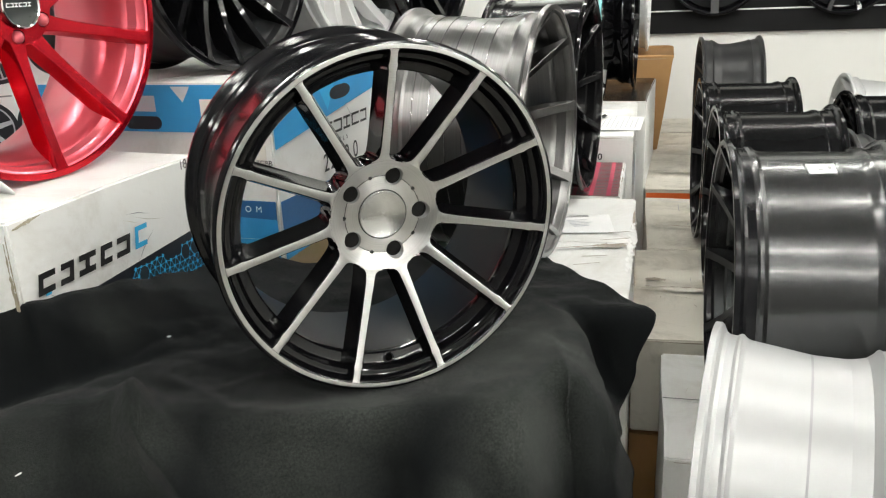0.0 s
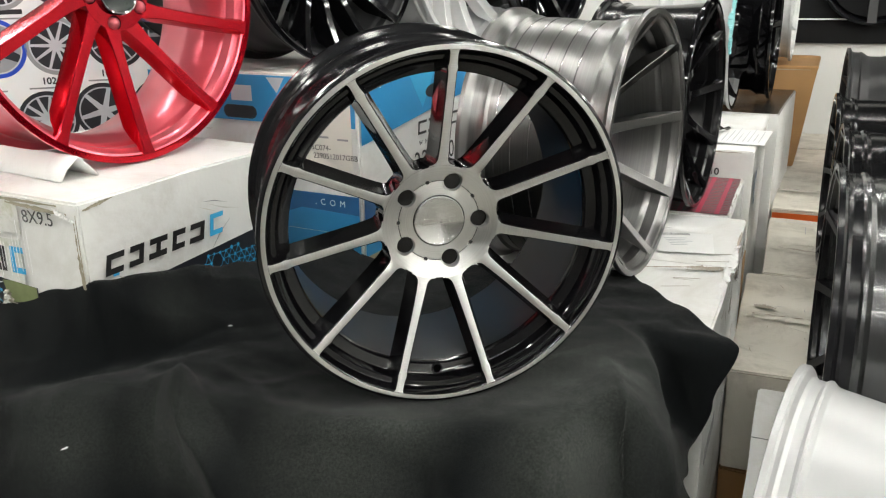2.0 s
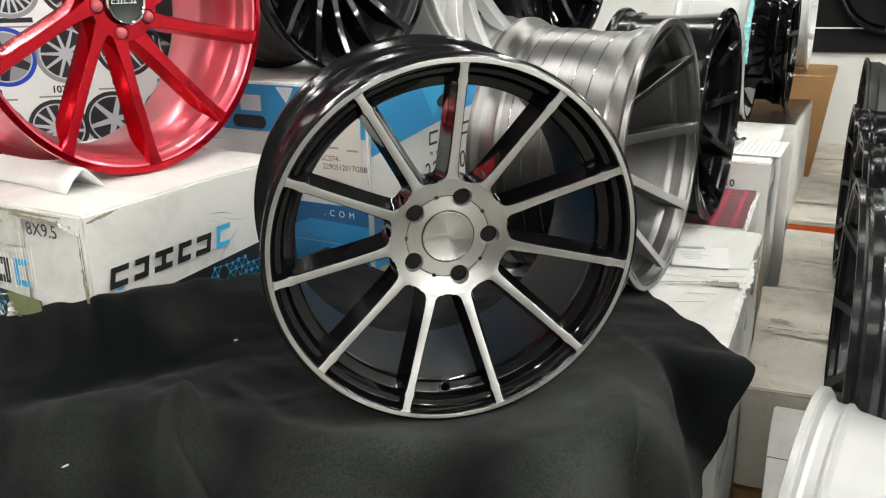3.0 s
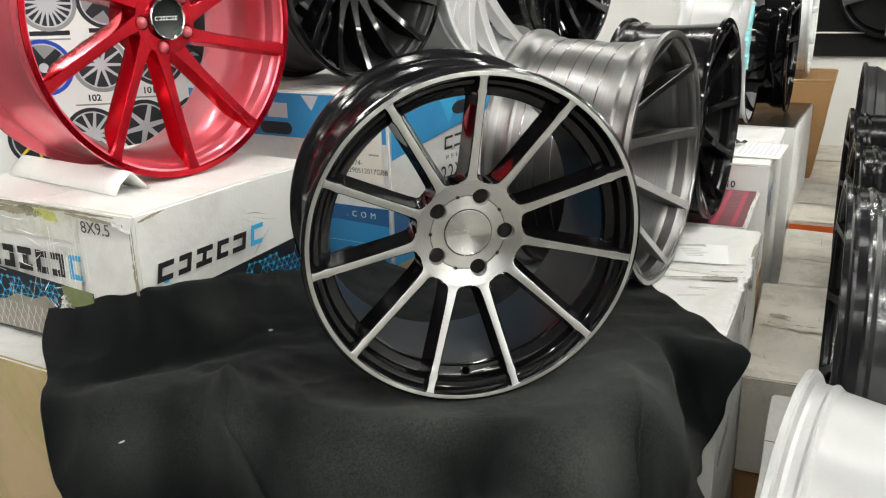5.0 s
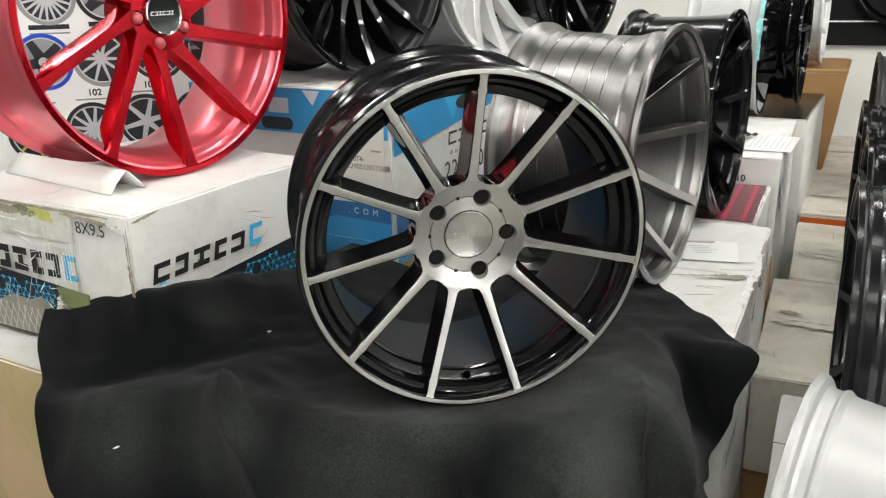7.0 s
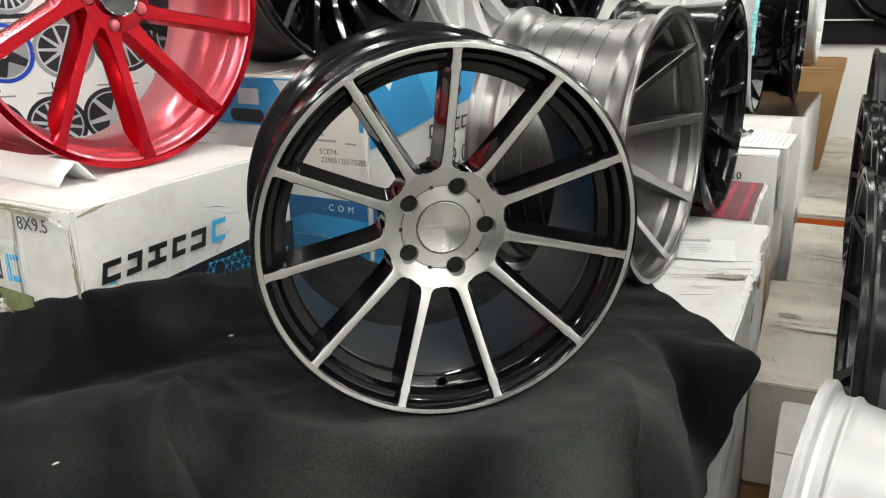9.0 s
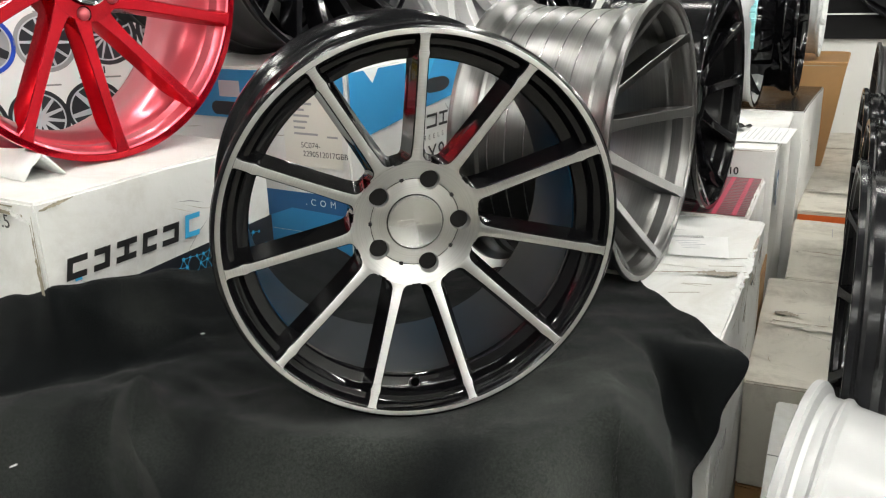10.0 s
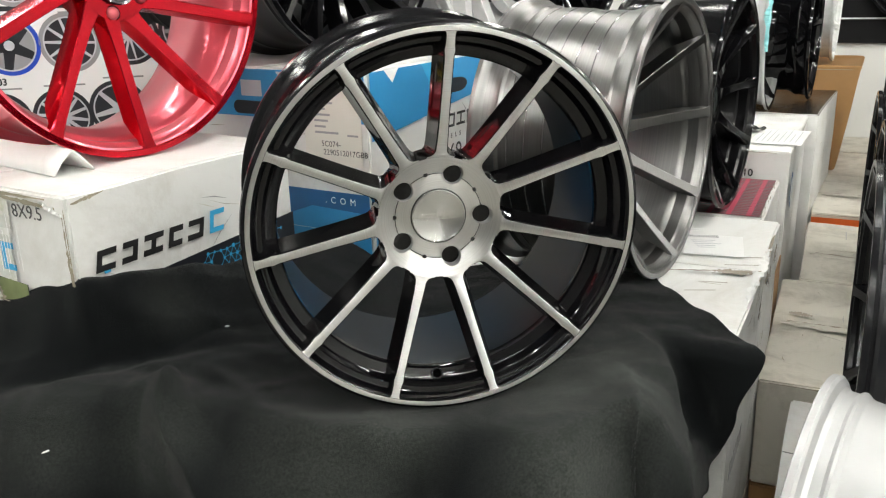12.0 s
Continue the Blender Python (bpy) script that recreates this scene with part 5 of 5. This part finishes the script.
for c, x, y, z, turn, long in ((g1, 0.60, 2.365, 0.532, -15, 0.30), (g2, 0.80, 3.02, 0.522, -24, 0.28), (g3, 0.95, 3.78, 0.547, -13, 0.3)):
    ragged("old_tape", c, M["torn"], laid(c, x, y, z, turn), long, 0.010, int(x * 100), 0.002)
    ragged("old_tape", c, M["card_dusty"], laid(c, x - 0.02, y - 0.02, z + 0.001, turn), long * 1.1, 0.040, int(x * 90), 0.003)
ragged("old_tape", g1, M["torn"], laid(g1, 0.615, 2.42, 0.534, -20), 0.06, 0.035, 21, 0.0012)
slab("flap_gap", 0.40, 0.0025, M["navy_print"], b2, laid(b2, 0.486, 1.715, 0.5095, -14), 0.0005)

# ---- wheels shown on the black board ----
for k, (x, y, z) in enumerate(((1.625, 5.035, 1.425), (2.303, 4.878, 1.41))):
    alloy_wheel("alloy_wheel", facing((x, y, z), tuple(-EY)), 0.275, 0.09, "grey_paint" if k == 0 else "black_gloss", "black_gloss", "black_satin", 5 if k == 0 else 10, 54 if k == 0 else 0,
                "dark wheel hung on the black display board", "wheels on the board", cave=0.02, top=(0.05, 0.045) if k == 0 else (0.03, 0.022), deep=(0.02, 0.02), lip="black_gloss", cap="cap_black", drop=0.03)

# ---- tape, sticker ----
tp = facing((0.70, 3.55, 1.195), (0.96, -0.27, 0))
for ang, span, wide in ((134, 24, 0.016), (156, 14, 0.034), (166, 22, 0.014)):
    bm = bmesh.new()
    r = random.Random(ang)
    rows = []
    for i in range(17):
        t = radians(ang + span * i / 16)
        rr = 0.2745 + r.uniform(0, 0.004)
        reach = wide * r.uniform(0.6, 1.2) * (0.35 + 0.65 * math.sin(math.pi * (i + 0.5) / 17))
        rows.append([bm.verts.new((rr * math.cos(t), rr * math.sin(t), 0.002)), bm.verts.new((rr * math.cos(t), rr * math.sin(t), -reach * 0.5)),
                     bm.verts.new(((rr - reach) * math.cos(t), (rr - reach) * math.sin(t), 0.003 + r.uniform(0, 0.004)))])
    for p, q in zip(rows, rows[1:]):
        bm.faces.new((p[0], p[1], q[1], q[0]))
        bm.faces.new((p[0], p[2], q[2], q[0]))
    part("tape", bm, M["teal"], hs, "torn teal masking tape", smooth=False)
axis_n = Vector(AISLE)
sp = Vector((0.712, 1.528, 1.0736))
rel = sp - Vector((0.568, 1.644, 0.806))
radial = (rel - axis_n * rel.dot(axis_n)).normalized()
foot = Vector((0.568, 1.644, 0.806)) + axis_n * rel.dot(axis_n) + radial * (0.302 - 0.0226)
xdir = -axis_n
sm = Matrix.Translation(foot) @ Matrix((xdir, radial.cross(xdir), radial)).transposed().to_4x4()
sm = gun.matrix_basis.inverted() @ sm @ pose(-0.026, -0.017, 0.0, 0, 0, 4)
st = slab("sticker", 0.050, 0.034, M["paper"], gun, sm, 0.0006, label="small white paper sticker")
for k, (sx, sy, sw, sh) in enumerate(((0.005, 0.026, 0.022, 0.003), (0.005, 0.020, 0.030, 0.002), (0.018, 0.010, 0.010, 0.008), (0.005, 0.005, 0.036, 0.0022), (0.036, 0.014, 0.008, 0.012))):
    slab("text_line", sw, sh, M["grey_print"], st, Matrix.Translation((sx, sy, 0.0006)), 0.0002)

# ---- worn edges of the printed carton ----
M["grime"] = surface("grime", (0.30, 0.27, 0.20), 0.8, vary=0.5, scale=50, bump=0.4)
m = front(A_R, B_R, 0.0, 0.0)
ragged("worn_edge", regen, M["grime"], m @ Matrix.Translation((0.08, H_R - 0.007, 0.0006)), 0.40, 0.007, 31, 0.001)
ragged("worn_edge", regen, M["grime"], m @ Matrix.Translation((0.17, H_R - 0.020, 0.0006)), 0.14, 0.018, 32, 0.001)
ragged("worn_edge", regen, M["grime"], m @ Matrix.Translation((A_R - 0.004, 0.07, 0.0006)) @ pose(0, 0, 0, 0, 0, 91), 0.17, 0.006, 33, 0.001)
ragged("worn_edge", regen, M["card_white"], m @ Matrix.Translation((A_R - 0.05, H_R - 0.012, 0.001)) @ pose(0, 0, 0, 0, 0, -20), 0.05, 0.012, 34, 0.004)
m = side(A_R, B_R, 0.0, 0.0)
ragged("worn_edge", regen, M["grime"], m @ Matrix.Translation((0.004, H_R - 0.012, 0.0006)) @ pose(0, 0, 0, 0, 0, 8), 0.06, 0.006, 35, 0.001)
for k in range(9):
    slab("scratch", rnd.uniform(0.015, 0.06), 0.0012, M["paper"], regen, front(A_R, B_R, rnd.uniform(0.1, 0.34), rnd.uniform(0.12, 0.24)) @ Matrix.Translation((0, 0, 0.001)) @ pose(0, 0, 0, 0, 0, rnd.uniform(-20, 25)), 0.0003)

m = front(A_R, B_R, 0.0, 0.0)
for mat, x, z, long, wide, seed in (("mould", 0.275, 0.252, 0.060, 0.022, 101), ("mould", 0.30, 0.243, 0.040, 0.012, 102), ("mould_dark", 0.235, 0.256, 0.045, 0.014, 103), ("mould_dark", 0.27, 0.250, 0.03, 0.008, 104),
                                    ("grime", 0.36, 0.256, 0.14, 0.008, 105), ("grime", 0.05, 0.262, 0.20, 0.007, 106)):
    ragged("stain", regen, M[mat], m @ Matrix.Translation((x, z, 0.0012)) @ pose(0, 0, 0, 0, 0, -3), long, wide, seed, 0.0004)
# white slivers painted as reflections along the clear film's crinkles
for k in range(16):
    slab("film_glint", 0.0009, rnd.uniform(0.04, 0.09), M["paper"], regen, m @ Matrix.Translation((0.285 + 0.0075 * k, rnd.uniform(0.12, 0.15), 0.0008)), 0.0003)
for x, z, long, turn in ((0.215, 0.213, 0.075, -8), (0.235, 0.203, 0.06, -20), (0.300, 0.192, 0.05, 14), (0.255, 0.155, 0.03, 35), (0.270, 0.098, 0.03, 50), (0.285, 0.085, 0.04, -40), (0.30, 0.11, 0.022, 10)):
    slab("film_glint", 0, 0, M["paper"], regen, m @ Matrix.Translation((x, z, 0.0016)) @ pose(0, 0, 0, 0, 0, turn), 0.0005, [(0, 0), (long * 0.4, 0.0012), (long, 0.0004), (long * 0.5, -0.0012)])
ragged("worn_edge", regen, M["grime"], m @ Matrix.Translation((A_R - 0.001, 0.02, 0.0012)) @ pose(0, 0, 0, 0, 0, 90), 0.23, 0.004, 107, 0.0004)
# a brown card sheet standing in the gap between the cartons
sheet = part("card_sheet", box_bm(0.004, 0.40, 0.62, 0.001), M["card_brown"], None, m=pose(0.578, 2.470, 0.0, 0, 0, -13.5))
tagged(sheet, "brown card sheet standing between two cartons", "card")

# ---- the brown carton's folded-in top, and the wrapped wheel on it ----
bm = bmesh.new()
outline = [(-0.25, -0.28), (0.252, -0.282)] + [(0.252 - 0.05 + 0.05 * math.cos(a * math.pi / 12), 0.232 + 0.05 * math.sin(a * math.pi / 12)) for a in range(7)] + [(-0.25, 0.282)]
ring = [[bm.verts.new((x * s, y * s, z)) for x, y in outline] for s, z in ((1.0, 0.462), (1.006, 0.474), (0.985, 0.478), (0.93, 0.470), (0.60, 0.467))]
for p, q in zip(ring, ring[1:]):
    for k in range(len(outline)):
        bm.faces.new((p[k], p[(k + 1) % len(outline)], q[(k + 1) % len(outline)], q[k]))
bm.faces.new(ring[-1])
part("flap", bm, M["card_brown"], brown, "folded-in brown card flap")
M["wrap"] = surface("plastic_wrap", (0.62, 0.63, 0.63), 0.25, vary=0.3, scale=30, bump=1.0, fine=60, coat=0.5)
alloy_wheel("alloy_wheel", facing((1.12, 4.52, 1.294), (0.96, -0.27, 0)), 0.28, 0.22, "wrap", "wrap", "wrap", 10, 5, "wheel wrapped in crinkled clear plastic on the brown carton", cap="wrap")
# the pressed line round the silver barrel
part("groove", lathe_bm([(0.2386, -0.1495), (0.2386, -0.1535), (0.235, -0.1535), (0.235, -0.1495)], 128), M["grey_print"], sil)
# a torn corner, and pale lines painting crinkled film's glints, low on the printed carton's front
m = front(A_R, B_R, 0.0, 0.0)
ragged("torn_corner", regen, M["torn"], m @ Matrix.Translation((0.335, 0.040, 0.0012)) @ pose(0, 0, 0, 0, 0, 96), 0.062, 0.036, 41, 0.004)
ragged("torn_corner", regen, M["tape"], m @ Matrix.Translation((0.325, 0.050, 0.0024)) @ pose(0, 0, 0, 0, 0, 88), 0.050, 0.022, 42, 0.006)
for k in range(14):
    slab("film_glint", rnd.uniform(0.012, 0.045), 0.0011, M["grey_light"], regen, m @ Matrix.Translation((rnd.uniform(0.16, 0.33), rnd.uniform(0.02, 0.13), 0.0013)) @ pose(0, 0, 0, 0, 0, rnd.uniform(20, 110)), 0.0003)

# ---- scuffs and creases on the plain cartons ----
def scuffs(c, a, b, h, count, seed, faces="t"):
    r = random.Random(seed)
    for k in range(count):
        f = faces[k % len(faces)]
        long, wide = r.uniform(0.012, 0.09), r.uniform(0.0008, 0.0022)
        mat = M[r.choice(("torn", "grime", "card_dusty", "grey_print"))]
        if f == "t":
            m = on_top(a, b, h, r.uniform(0.04, a - 0.1), r.uniform(0.04, b - 0.1), r.uniform(-25, 25) + r.choice((0, 90)), 0.0012)
        elif f == "f":
            m = front(a, b, r.uniform(0.03, a - 0.1), r.uniform(h * 0.4, h - 0.02), 0.004) @ pose(0, 0, 0, 0, 0, r.uniform(-70, 70))
        else:
            m = side(a, b, r.uniform(0.03, b - 0.1), r.uniform(h * 0.4, h - 0.02), 0.004) @ pose(0, 0, 0, 0, 0, r.uniform(-70, 70))
        bow = r.uniform(-0.05, 0.05) * long
        slab("crease", 0, 0, mat, c, m, 0.0003, [(0, 0), (long * 0.5, bow), (long, wide * 0.3), (long * 0.5, bow + wide)])


for c, a, b, h, n, seed, faces in ((white, W_A, W_B, 0.575, 26, 51, "tss"), (g1, GA, 0.74, 0.268, 26, 52, "ttf"), (g2, GA, 0.68, 0.52, 18, 53, "ttf"), (g3, GA, 0.70, 0.545, 16, 54, "ttf"),
                                   (ten, TA, TB, TH, 14, 55, "tfs"), (film, 0.60, 0.76, 0.92, 8, 56, "s"), (b2, 0.62, 0.50, 0.507, 10, 57, "ttf"), (regen, A_R, B_R, H_R, 16, 58, "tfs"),
                                   (rovos, RA, RB, RH + UP, 8, 59, "tfs"), (brown, 0.50, 0.56, 0.465, 8, 60, "fs"), (low, 0.62, 0.66, 0.852, 10, 61, "ft")):
    scuffs(c, a, b, h, n, seed, faces)
for c, a, b, h, seed in ((g1, GA, 0.74, 0.268, 71), (g2, GA, 0.68, 0.52, 72), (g3, GA, 0.70, 0.545, 73), (ten, TA, TB, TH, 74), (b2, 0.62, 0.50, 0.507, 75), (brown, 0.50, 0.56, 0.465, 76)):
    ragged("worn_edge", c, M["torn"], front(a, b, 0.02, h - 0.004, 0.0044), a * 0.9, 0.005, seed, 0.0006)
    ragged("worn_edge", c, M["torn"], side(a, b, 0.02, h - 0.004, 0.0044), b * 0.9, 0.005, seed + 20, 0.0006)
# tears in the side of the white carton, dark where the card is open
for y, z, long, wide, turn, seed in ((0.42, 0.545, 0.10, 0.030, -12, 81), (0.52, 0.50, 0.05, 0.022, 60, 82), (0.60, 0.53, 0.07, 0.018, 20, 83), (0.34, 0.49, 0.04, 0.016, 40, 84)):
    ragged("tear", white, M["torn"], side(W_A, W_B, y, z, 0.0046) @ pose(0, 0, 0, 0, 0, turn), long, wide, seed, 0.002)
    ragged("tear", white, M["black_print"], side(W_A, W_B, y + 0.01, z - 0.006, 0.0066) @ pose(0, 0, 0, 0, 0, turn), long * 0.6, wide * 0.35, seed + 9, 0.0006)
